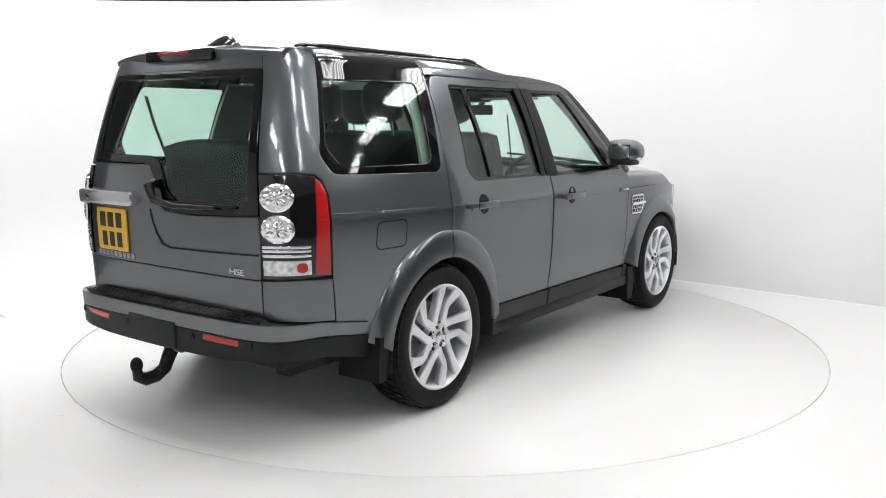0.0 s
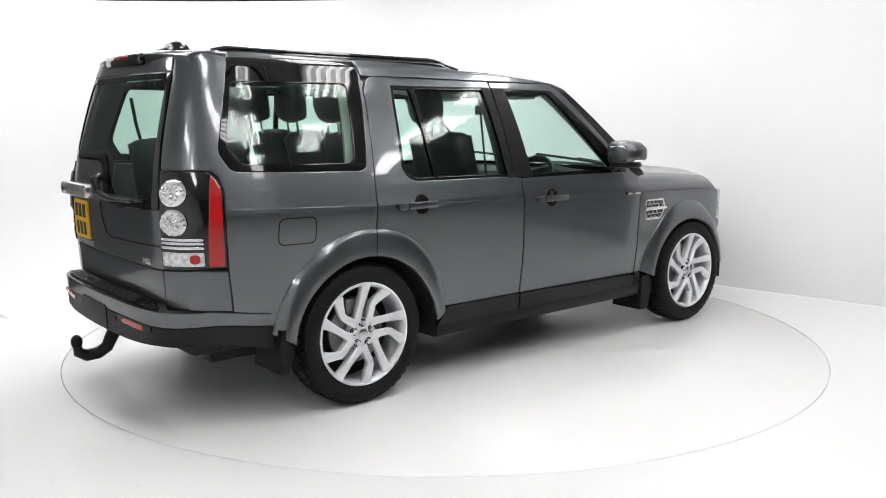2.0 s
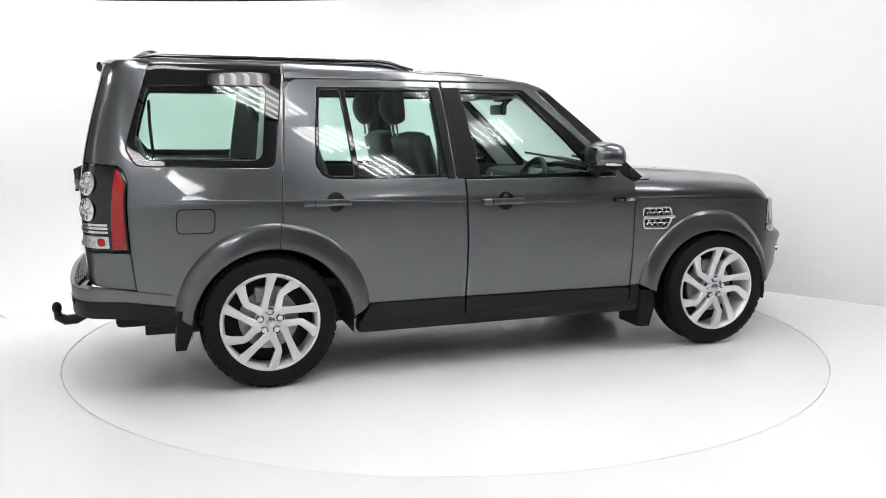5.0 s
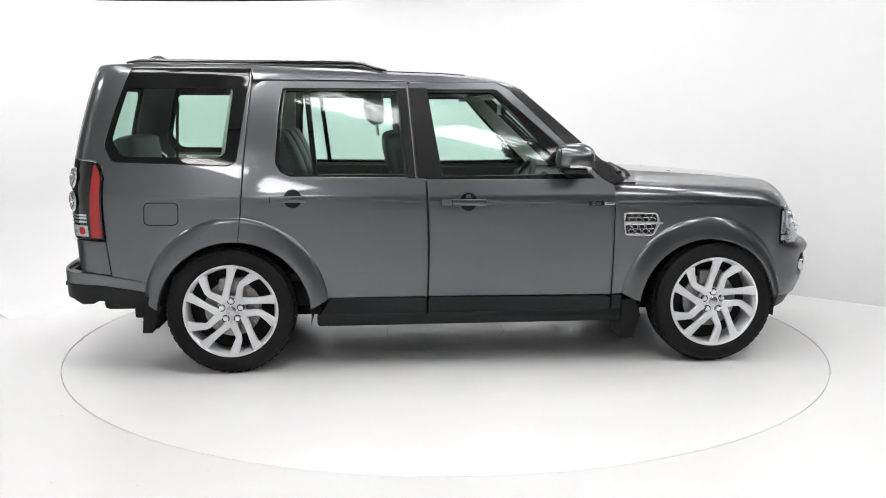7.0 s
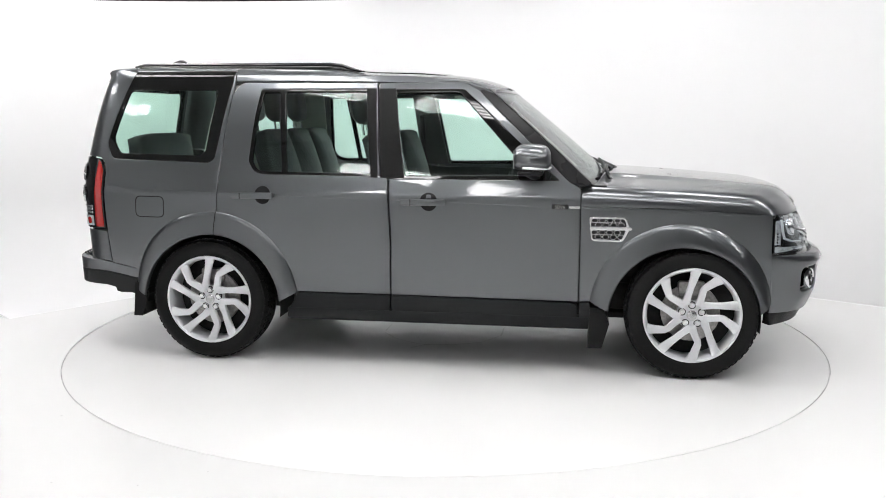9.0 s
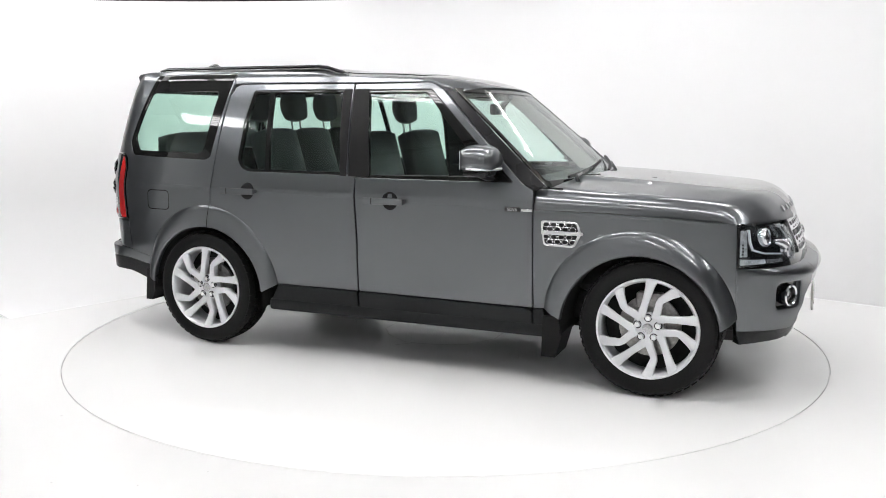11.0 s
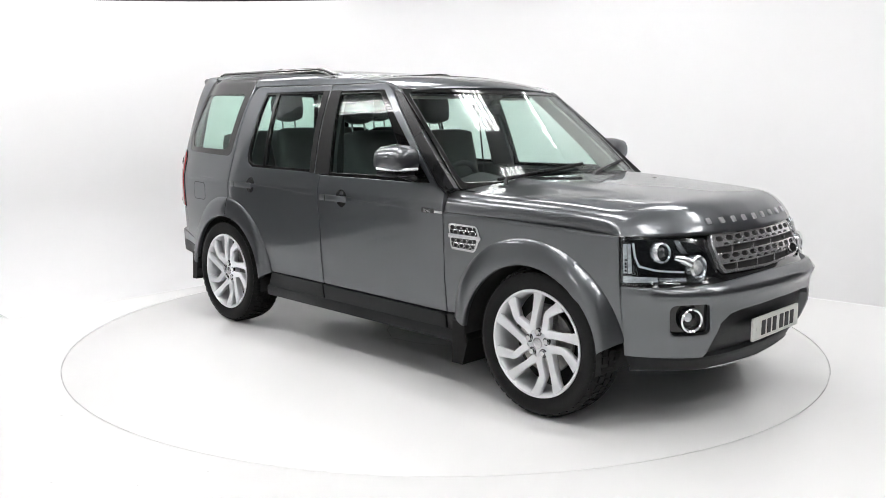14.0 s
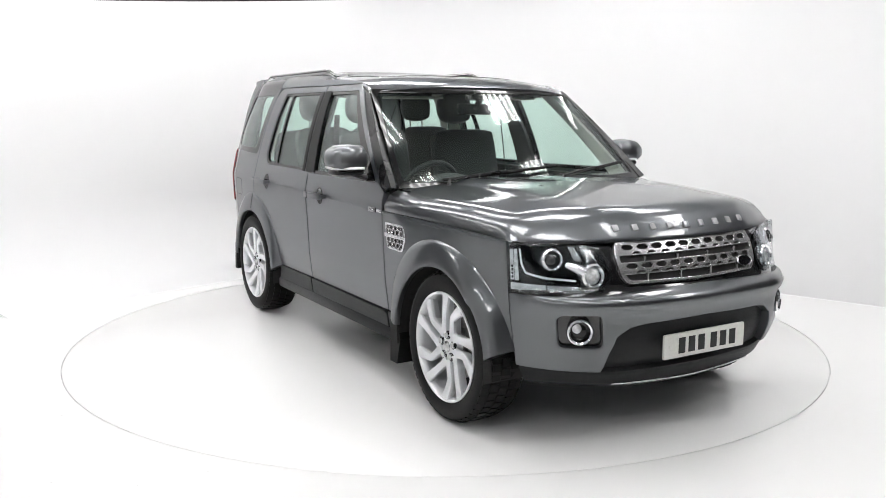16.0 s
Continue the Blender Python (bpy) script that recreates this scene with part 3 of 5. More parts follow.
    P("quarter_glazing", q_hole, PIANO, [q_glass], parent=quarter, off=-0.002, depth=0.012, grid=(.04, .012), label="gloss black glazing that wraps up to the roof")
    P("window_pane", q_glass, PRIVACY, parent=quarter, off=-0.006, depth=0.004, roll=0, label="darkly tinted rear side window")
    P("fuel_flap" if not mirror else "side_flap", rounded([(-1.905, 1.008), (-1.712, 1.008), (-1.718, .880), (-1.913, .880)], 0.035), PAINT, parent=quarter, off=0.0022, depth=0.01, edge=0.008) if not mirror else None
    if not mirror:
        P("flap_gap", rounded([(-1.9075, 1.0105), (-1.7095, 1.0105), (-1.7155, .8775), (-1.9155, .8775)], 0.036), SEAL, parent=quarter, off=0.0008, depth=0.004, roll=0)

    # cant rail: over the doors up to the roof, and the pillar down the screen
    P("cant_rail", [(-1.300, 1.703), (-.9, 1.703), (-.397, 1.694), (.118, 1.693), (.19, 1.662), (.262, 1.650), (.272, roof_edge(.34)), (.235, roof_edge(.26)), (.15, roof_edge(.15)), (.0, roof_edge(.0)), (-.3, roof_edge(-.3)), (-.5, roof_edge(-.5)),
                   (-.6, roof_edge(-.6)), (-.75, roof_edge(-.75)), (-1.0, roof_edge(-1.0)), (-1.306, roof_edge(-1.306))], PAINT, depth=0.03, grid=(.04, .012))
    P("screen_pillar", [(.209, 1.643), (.262, 1.652), (.868, 1.118), (.812, 1.092), (.742, 1.124)], TRIM, depth=0.04, off=-0.003, grid=(.03, .03), label="dark windscreen pillar")
    # front wing
    arch_f = ARCH["front"]["o"]
    P("front_wing", [(.812, .432), (.812, .983), (1.218, .979), (1.559, .964), (1.862, .944), (1.868, .72), (1.880, .45)] + arc(arch_f, 6, 174, 40, -0.012), PAINT, depth=0.03)
    P("wing_cladding", rounded([(.812, .30), (.812, .428), (.868, .428), (.885, .30)], 0.006), CLAD, off=0.010, depth=0.04)

    # side vent on the wing
    vent = P("side_vent", rounded([(.856, .932), (1.062, .930), (1.085, .868), (1.045, .788), (.872, .792)], 0.022), SATIN, [
        rounded([(.872, .921), (1.053, .919), (1.066, .876), (.868, .877)], 0.012), rounded([(.872, .858), (1.062, .857), (1.037, .800), (.881, .804)], 0.012)], off=0.010, depth=0.02,
        label="silver wing vent with honeycomb mesh")
    P("vent_back", rounded([(.862, .928), (1.06, .926), (1.07, .868), (1.04, .793), (.877, .797)], 0.02), TRIM, parent=vent, off=0.002, depth=0.004, roll=0)
    P("vent_bar", rounded([(.862, .878), (1.094, .876), (1.094, .858), (.862, .857)], 0.006), SATIN, parent=vent, off=0.018, depth=0.014)
    for z0, cols in ((.898, 5), (.830, 5)):
        bm = bmesh.new()
        for k in range(cols):
            cx = .888 + .042 * k
            for zz, ox in ((z0 + .013, 0), (z0 - .013, .021)):
                c = [(cx + ox - .019, zz), (cx + ox - .010, zz + .0125), (cx + ox + .010, zz + .0125), (cx + ox + .019, zz), (cx + ox + .010, zz - .0125), (cx + ox - .010, zz - .0125)]
                if cx + ox + .019 > 1.062:
                    continue
                for (xa, za), (xb, zb) in zip(c, c[1:] + c[:1]):
                    y0 = side_width(cx, z0) + 0.006
                    tube(bm, [(xa, sgn * y0, za), (xb, sgn * y0, zb)], 0.0021, 5)
        part("vent_mesh", bm, SATIN, vent)
    P("swage_strip", rounded([(.745, .988), (.806, .988), (.806, .974), (.745, .974)], .004), SATIN, parent=fdoor, off=0.004, depth=0.006)
    badge = P("engine_badge", rounded([(.648, .997), (.738, .996), (.738, .969), (.648, .970)], .004), GLOSSBLACK, parent=fdoor, off=0.005, depth=0.006, label="small black badge with silver letters")
    turn = Matrix(((1, 0, 0, 0), (0, 0, -1, 0), (0, 1, 0, 0), (0, 0, 0, 1))) if not mirror else Matrix(((-1, 0, 0, 0), (0, 0, 1, 0), (0, 1, 0, 0), (0, 0, 0, 1)))
    lettering("badge_letters", "SDV6", 0.024, 0.0015, SATIN, badge, Matrix.Translation((.693, sgn * (side_width(.693, .98) + .006), .975)) @ turn)

    # handles: cup, bar, end block
    for door, x0, x1, z0, cupx in ((fdoor, -.219, .042, 1.001, -.062), (rdoor, -1.252, -.992, 1.027, -1.07)):
        P("handle_cup", [(cupx + .052 * math.cos(2 * math.pi * k / 24), z0 + .055 * math.sin(2 * math.pi * k / 24)) for k in range(24)], TRIM, parent=door, off=0.0015, depth=0.004, roll=0.002)
        y0 = side_width(cupx, z0)
        bm = bmesh.new()
        add_box(bm, (x0, sgn * (y0 + .040) - .008, z0 - .019), (x1, sgn * (y0 + .040) + .008, z0 + .019), 0.007)
        for px in (x0 + .022, x1 - .018):
            add_box(bm, (px - .013, sgn * (y0 + .015) - .025, z0 - .012), (px + .013, sgn * (y0 + .015) + .025, z0 + .012), 0.003)
        handle = part("door_handle", bm, PAINT, door, "painted pull handle over a black cup", smooth=40)
        bm = box((x0 + .055, sgn * (y0 + .0485) - .0012, z0 - .018), (x0 + .060, sgn * (y0 + .0485) + .0012, z0 + .018))
        part("handle_seam", bm, SEAL, handle)

    # pressed swage line along the flank
    line = lambda x: .998 - .030 * x
    for owner, xa, xb in ((quarter, -2.142, -1.374), (rdoor, -1.350, -1.265), (rdoor, -.985, -.312), (fdoor, -.285, -.235), (fdoor, .055, .640)):
        P("swage_line", [(xa, line(xa) - .005), (xb, line(xb) - .005), (xb, line(xb) + .005), (xa, line(xa) + .005)], PAINT, parent=owner, off=.0022, depth=.006, edge=.004, roll=.002, grid=(.2, .02), step=.1)
    P("swage_line", [(.818, .9705), (1.84, .9375), (1.84, .9455), (.818, .9785)], PAINT, off=.004, depth=.008, edge=.003, roll=.003, grid=(.2, .02), step=.06)

    # wheel arches
    for key, a0, a1 in (("rear", 5, 174), ("front", 7, 174)):
        (ox, oz, orr), (ix, iz, ir) = ARCH[key]["o"], ARCH[key]["i"]
        bm = bmesh.new()
        rings = []
        N = 44
        for k in range(N + 1):
            an = radians(a0 + (a1 - a0) * k / N)
            A = Vector((ox + orr * math.cos(an), 0, oz + orr * math.sin(an)))
            B = Vector((ix + ir * math.cos(an), 0, iz + ir * math.sin(an)))
            ring = []
            body = side_width(min(1.86, A.x), A.z)
            lip = 0.957 - (0.02 if A.x > 1.75 else 0) * ease(A.x, 1.6, 1.9)
            lip -= 0.014 * ease(-A.x, 1.6, 1.95)
            for f, y in ((0, body - .012), (0, body + .002), (.06, body + .010), (.22, body + (lip - body) * .55), (.5, body + (lip - body) * .88), (.8, lip), (.95, lip - .001), (1.0, lip - .008), (1.0, lip - .035)):
                q = A.lerp(B, f)
                ring.append(bm.verts.new((q.x, sgn * y, q.z)))
            rings.append(ring)
        for u, v in zip(rings, rings[1:]):
            for j in range(len(u) - 1):
                bm.faces.new((u[j], u[j + 1], v[j + 1], v[j]))
        for ring in (rings[0], rings[-1]):
            bm.faces.new(ring)
        bmesh.ops.recalc_face_normals(bm, faces=bm.faces[:])
        flare = part("wheel_arch", bm, PAINT, car, "flared grey wheel arch trim", smooth=40)
        if key == "rear":   # joint where the door's piece of the flare meets the quarter's
            an = radians(85.5)
            A = Vector((ox + orr * math.cos(an), 0, oz + orr * math.sin(an)))
            B = Vector((ix + ir * math.cos(an), 0, iz + ir * math.sin(an)))
            body = side_width(A.x, A.z)
            line = [(0, body + .001), (.06, body + .009), (.22, body + (.957 - body) * .55), (.5, body + (.957 - body) * .88), (.8, .957), (.97, .954)]
            bm = bmesh.new()
            tube(bm, [(A.lerp(B, f).x, sgn * (y + .0005), A.lerp(B, f).z) for f, y in line], .0024, 6)
            part("flare_joint", bm, SEAL, flare)
        bm = bmesh.new()   # dark liner
        rings = []
        for k in range(33):
            an = radians(-8 + 196 * k / 32)
            q = (ix + (ir + .002) * math.cos(an), iz + (ir + .002) * math.sin(an))
            rings.append([bm.verts.new((q[0], sgn * y, q[1])) for y in (.938, .50)])
        for u, v in zip(rings, rings[1:]):
            bm.faces.new((u[0], u[1], v[1], v[0]))
        bm.faces.new([r[1] for r in rings])
        part("arch_liner", bm, UNDER, car, smooth=40)

    # sill, rear sill corner, mud flaps
    bm = bmesh.new()
    add_box(bm, (-.95, sgn * .86 - .05, .268), (.88, sgn * .86 + .05, .345), 0.02)
    part("sill", bm, CLAD, car, "black plastic sill", smooth=40)
    bm = bmesh.new()
    extrude_outline(bm, [(-1.925, sgn * .925, .47), (-1.86, sgn * .925, .47), (-1.835, sgn * .925, .40), (-1.890, sgn * .925, .258), (-1.945, sgn * .925, .258)], (0, -sgn * .25, 0))
    part("mud_flap", bm, SEAL, car, "black rubber mud flap")
    bm = bmesh.new()
    extrude_outline(bm, [(.872, sgn * .925, .40), (.95, sgn * .925, .40), (.985, sgn * .925, .31), (.945, sgn * .925, .165), (.865, sgn * .925, .165)], (0, -sgn * .24, 0))
    part("mud_flap", bm, SEAL, car, "black rubber mud flap")

    # roof rail
    bm = bmesh.new()
    xs = np.linspace(-2.05, -.52, 22)
    lo, hi = [], []
    for x in xs:
        y = .548 + .040 * (x + 2.0) / 1.45
        z = 1.818 - .010 * (x + 2.0) / 1.4 - .045 * ease(x, -.72, -.52) - .012 * ease(-x, 1.98, 2.05)
        hi.append((x, sgn * y, z))
        lo.append((x, sgn * (y + .006), z - .022))
    tube(bm, hi, [.007] + [.014] * (len(xs) - 2) + [.007], 8, 0.8)
    rr = part("roof_rail", bm, GLOSSBLACK, car, "slim gloss black roof rail", smooth=50)
    bm = bmesh.new()
    tube(bm, lo, [.006] + [.013] * (len(xs) - 2) + [.006], 8, 1.3)
    part("rail_foot", bm, GLOSSBLACK, rr, smooth=50)

    # door mirror
    bm = bmesh.new()
    secs = []
    for k, (yy, sx, sz) in enumerate(((.925, .70, .72), (.945, .92, .92), (1.02, 1.0, 1.0), (1.085, .97, .90), (1.120, .78, .64), (1.136, .42, .32))):
        ring = []
        for j in range(20):
            a = 2 * math.pi * j / 20
            cx, sz_ = math.cos(a), math.sin(a)
            ex = math.copysign(abs(cx) ** .6, cx) * .118 * sx
            ez = math.copysign(abs(sz_) ** .62, sz_) * .094 * sz
            ex = ex * (.80 if ex < 0 else 1.0)
            ez = ez * (.62 if ez < 0 else 1.0)
            ring.append(bm.verts.new((.525 + ex + .03 * (1.0 - sx), sgn * yy, 1.245 + ez)))
        secs.append(ring)
    for u, v in zip(secs, secs[1:]):
        for j in range(20):
            bm.faces.new((u[j], u[(j + 1) % 20], v[(j + 1) % 20], v[j]))
    bm.faces.new(secs[0])
    bm.faces.new(secs[-1])
    bmesh.ops.recalc_face_normals(bm, faces=bm.faces[:])
    mirror_ob = part("door_mirror", bm, PAINT, car, "grey and black door mirror", smooth=50)
    bm = bmesh.new()
    add_box(bm, (.460, sgn * 1.02 - .085, 1.165), (.60, sgn * 1.02 + .085, 1.198), 0.016)
    part("mirror_base", bm, TRIM, mirror_ob, smooth=40)
    bm = bmesh.new()
    tube(bm, [(.50, sgn * .985, 1.180), (.53, sgn * .93, 1.155), (.56, sgn * .87, 1.140)], [.032, .028, .035], 10, .6)
    part("mirror_arm", bm, TRIM, mirror_ob, smooth=50)
    bm = bmesh.new()
    add_box(bm, (.4395, sgn * 1.03 - .065, 1.205), (.4435, sgn * 1.03 + .065, 1.305), 0.0)
    part("mirror_glass", bm, CHROME, mirror_ob, "silvered mirror glass")
    bm = bmesh.new()
    pts = [(.638 - .06 * ((yy - 1.0) / .13) ** 2, sgn * yy, 1.207) for yy in np.linspace(.955, 1.10, 8)] + [(.578, sgn * 1.118, 1.208), (.535, sgn * 1.124, 1.210), (.490, sgn * 1.120, 1.212)]
    tube(bm, pts, .0085, 6)
    part("indicator", bm, DAYLIGHT, mirror_ob, "clear indicator strip")

# ---------------------------------------------------------------- roof, bonnet, windscreen
rp = [(x, -1.0) for x in np.linspace(-2.335, .345, 30)] + [(x, 1.0) for x in np.linspace(.345, -2.335, 30)]
roof = panel("roof", rp, ROOF, PAINT, car, depth=0.03, grid=(.08, .09), roll=0.0005, label="grey metal roof with a raised rear half", step=.12)
panel("headliner", [(-2.18, -.93), (.15, -.93), (.15, .93), (-2.18, .93)], ROOF, PALE, car, off=-0.045, depth=0.02, grid=(.15, .2), label="pale fabric headliner")
panel("sunroof", rounded([(-.62, -.72), (-.02, -.72), (-.02, .72), (-.62, .72)], .05), ROOF, PIANO, roof, off=.004, depth=0.01, grid=(.1, .1), label="black glass sunroof")
panel("sunroof", rounded([(-1.75, -.72), (-.85, -.72), (-.85, .72), (-1.75, .72)], .05), ROOF, PIANO, roof, off=.003, depth=0.01, grid=(.1, .1))

ws = [(-.865, 1.105), (.865, 1.105), (.80, 1.40), (.735, 1.655), (-.735, 1.655), (-.80, 1.40)]
wsi = rounded([(-.825, 1.138), (.825, 1.138), (.772, 1.40), (.708, 1.632), (-.708, 1.632), (-.772, 1.40)], .03)
frit = panel("windscreen", rounded(ws, .02), SCREEN_S, PIANO, car, [wsi], depth=0.012, grid=(.08, .05), label="raked windscreen with black border")
panel("window_pane", wsi, SCREEN_S, SCREEN, frit, off=-.004, depth=0.005, roll=0, grid=(.08, .05), label="clear greenish windscreen glass")

HOOD_V = np.linspace(0, 1, 401)
HOOD_XF = blur(np.interp(HOOD_V, [0, .3, .5, .7, .85, .94, 1.0], [2.130, 2.118, 2.088, 2.030, 1.965, 1.915, 1.868]), 24)


def hood_fall(a, t):
    """How far the bonnet's section has fallen off at the share a of its half width."""
    g = 1 - .30 * ease(a, .50, 1.0) - .10 * ease(a, .50, .60) * (1 - ease(t, .30, .72)) * (1 - .6 * ease(a, .62, .85))
    k = max(0.0, (a - .84) / .16)
    return g * math.sqrt(max(0.0, 1 - k ** 3.0))


def HOOD(t, v):
    """The clamshell bonnet: t from the screen (0) to the nose (1), v from -1 on the right to 1 on the left."""
    a = abs(v)
    x0 = .812 + .20 * max(0, 1 - (a / .93) ** 2)
    x1 = float(np.interp(a, HOOD_V, HOOD_XF))
    x = x0 + t * (x1 - x0)
    half = .932 - .090 * ease(t, .25, 1.05)
    y = half * math.copysign(min(1.0, a * 1.045 - .045 * a ** 3), v)
    zl = .984 - .040 * ease(t, .3, 1.0) - .012 * (1 - a) * ease(t, .7, 1)
    ztop = 1.152 - .050 * t - .034 * t * t
    roll_f = (1 - max(0.0, (t - .79) / .21) ** 3.4)
    return Vector((x, y, zl + (ztop - zl) * hood_fall(a, t) * roll_f))


hp = [(0, v) for v in np.linspace(1, -1, 41)] + [(t, -1) for t in np.linspace(.04, .96, 24)] + [(1, v) for v in np.linspace(-1, 1, 41)] + [(t, 1) for t in np.linspace(.96, .04, 24)]
bonnet = panel("bonnet", hp, HOOD, PAINT, car, depth=0.02, grid=(.035, .025), edge=.008, roll=.002, label="grey clamshell bonnet", step=.06)
for r in (-.28, .28):
    bm = bmesh.new()
    add_box(bm, (1.33, r - .012, 1.100), (1.365, r + .012, 1.134), .005)
    part("washer_jet", bm, TRIM, bonnet, smooth=40)
# raised maker's letters on the bonnet's lip: nine plain blocks
for k in range(9):
    v = -.46 + .115 * k
    q = HOOD(.970, v)
    n = (HOOD(.975, v) - HOOD(.965, v)).cross(HOOD(.97, v + .01) - HOOD(.97, v - .01)).normalized()
    d = (HOOD(.975, v) - HOOD(.965, v)).normalized()
    sdir = n.cross(d)
    m = Matrix((( *sdir.to_tuple(),), (*d.to_tuple(),), (*n.to_tuple(),))).transposed().to_4x4()
    m.translation = q
    part("nameplate_block", box((-.016, -.016, -.002), (.016, .016, .006), .003, m), BLOCK, bonnet, "small raised silver block", smooth=40)

# scuttle and wipers
bm = bmesh.new()
for k in range(17):
    y = -.80 + .1 * k
    add_box(bm, (.80 + .2 * math.sqrt(max(0, 1 - (y / .93) ** 2)) - .10, y - .05, 1.06), (.80 + .2 * math.sqrt(max(0, 1 - (y / .93) ** 2)) + .05, y + .05, 1.10))
part("scuttle", bm, CLAD, car, "black plastic scuttle under the windscreen")
for y0, y1 in ((-.62, .05), (.10, .66)):
    a = SCREEN_S(y0, 1.115)
    bm = bmesh.new()
    mid = SCREEN_S((y0 + y1) / 2 + .05, 1.165)
    tube(bm, [a + Vector((.05, 0, .0)), a + Vector((.035, .02, .035)), mid + Vector((.028, 0, .02))], [.016, .011, .008], 6)
    wiper = part("wiper", bm, TRIM, car, "black windscreen wiper arm and blade", smooth=50)
    bm = bmesh.new()
    tube(bm, [SCREEN_S(y, 1.135 + .05 * (y - y0) / (y1 - y0)) + Vector((.016, 0, .012)) for y in np.linspace(y0, y1 + .1, 9)], .010, 6)
    part("wiper_blade", bm, SEAL, wiper, smooth=50)

# ---------------------------------------------------------------- tail
TG = lambda n, o, mat, holes=(), parent=car, label="", **kw: panel(n, [R(*q) for q in o], SIDE, mat, parent, [[R(*q) for q in h] for h in holes], label=label, **kw)
# lower tailgate with the stepped upper edge of the glass
step_line = [(.638, 1.058), (.20, 1.040), (.02, 1.050), (-.035, 1.085), (-.075, 1.200), (-.12, 1.255), (-.20, 1.262), (-.640, 1.262)]
tail = TG("tailgate", [(-.640, .782), (.638, .782)] + [(.645, .93)] + step_line[:1] + [(.20, .868 + .172), ] + step_line[2:] , PAINT, depth=.03, grid=(.06, .04), label="grey split tailgate skin")
TG("tailgate_seam", [(.636, .896), (.30, .888), (.05, .884), (-.005, .898), (-.045, .945), (-.075, 1.00), (-.092, 1.055), (-.099, 1.055), (-.083, .998), (-.053, .940), (-.012, .890), (.05, .876), (.30, .880), (.636, .888)], SEAL, parent=tail, off=.0035, depth=.004, roll=0, edge=.002)
glass_o = [(.641, 1.064)] + [(r, z + .008) for r, z in step_line[1:-1]] + [(-.646, 1.270), (-.645, 1.50), (-.645, 1.695), (.645, 1.695), (.645, 1.50)]
glass_i = rounded([(.595, 1.30), (.590, 1.13), (.53, 1.095), (.12, 1.095), (.03, 1.15), (-.03, 1.275), (-.09, 1.305), (-.600, 1.308), (-.603, 1.62), (-.58, 1.665), (.58, 1.665), (.603, 1.62)], .03)
rear_glass = TG("rear_window", glass_o, PIANO, [glass_i], off=.004, depth=.016, grid=(.06, .05), label="rear window with black border and stepped lower edge")
TG("window_pane", glass_i, PRIVACY, parent=rear_glass, off=-.001, depth=.004, roll=0, grid=(.08, .06), label="greenish rear glass")
TG("tailgate_header", [(-.645, 1.700), (-.645, 1.768), (.645, 1.768), (.645, 1.700)], PAINT, off=.004, depth=.05, grid=(.06, .02))
# roof spoiler with brake lamp
bm = bmesh.new()
rings = []
for k in range(25):
    y = -.610 + 1.22 * k / 24
    xb = -2.240 + .075 * abs(y / .61) ** 3.5
    rings.append([bm.verts.new((x, y, z - .024 * abs(y / .61) ** 3)) for x, z in ((xb + .16, 1.812), (xb + .06, 1.813), (xb - .010, 1.808), (xb - .03, 1.792), (xb - .02, 1.752), (xb + .06, 1.735), (xb + .16, 1.75))])
for u, v in zip(rings, rings[1:]):
    for j in range(7):
        bm.faces.new((u[j], u[(j + 1) % 7], v[(j + 1) % 7], v[j]))
bm.faces.new(rings[0]), bm.faces.new(rings[-1][::-1])
bmesh.ops.recalc_face_normals(bm, faces=bm.faces[:])
spoiler = part("roof_spoiler", bm, PAINT, car, "grey roof spoiler over the rear window", smooth=35)
bm = bmesh.new()
add_box(bm, (-2.288, -.250, 1.742), (-2.215, .250, 1.802), .020)
bl = part("brake_lamp", bm, GLOSSBLACK, spoiler, "smoked high brake lamp", smooth=40)
bm = bmesh.new()
add_box(bm, (-2.2915, -.09, 1.776), (-2.255, .14, 1.793), .006)
part("brake_lens", bm, RED, bl, "dark red lens", smooth=40)
# aerial fin
bm = bmesh.new()
rings = []
for k in range(11):
    u = k / 10
    w = .035 * math.sin(math.pi * min(.97, max(.05, u))) ** .5
    h = .062 * math.sin(math.pi * (u ** 1.3) * .93 + .1) ** .8
    rings.append([bm.verts.new((-2.11 + .20 * u, -.02 + w * math.cos(math.pi * j / 8), 1.812 + .012 + h * math.sin(math.pi * j / 8))) for j in range(9)])
for u, v in zip(rings, rings[1:]):
    for j in range(8):
        bm.faces.new((u[j], v[j], v[j + 1], u[j + 1]))
bm.faces.new(rings[0]), bm.faces.new(rings[-1])
bmesh.ops.recalc_face_normals(bm, faces=bm.faces[:])
part("aerial_fin", bm, GLOSSBLACK, car, "dark aerial fin on the roof", smooth=50)

# rear bumper
BUMP = lambda s, z: SIDE(s, z) + Vector(((-.105 + .03 * (abs(SIDE(s, z).y) / .8) ** 2) * (1 - ease(SIDE(s, z).x, -2.36, -2.12)), 0, 0))


half_lo = [R(0, .420), R(.4, .42), R(.68, .432), X(-2.2, .425), X(-1.925, .366), X(-1.922, .480), X(-2.1, .502), X(-2.2, .515), R(.70, .520), R(.45, .530), R(0, .535)]
bump_low = panel("rear_bumper", half_lo + [(2 * S0 - s, z) for s, z in half_lo[::-1]][1:-1], BUMP, CLAD, car, depth=.05, grid=(.05, .03), label="black lower rear bumper")
half_hi = [R(0, .539), R(.45, .534), R(.70, .524), X(-2.2, .519), X(-2.1, .506), X(-1.928, .484), X(-1.932, .5455), X(-2.135, .5735), X(-2.2, .585), R(.70, .596), R(.45, .602), R(0, .606)]
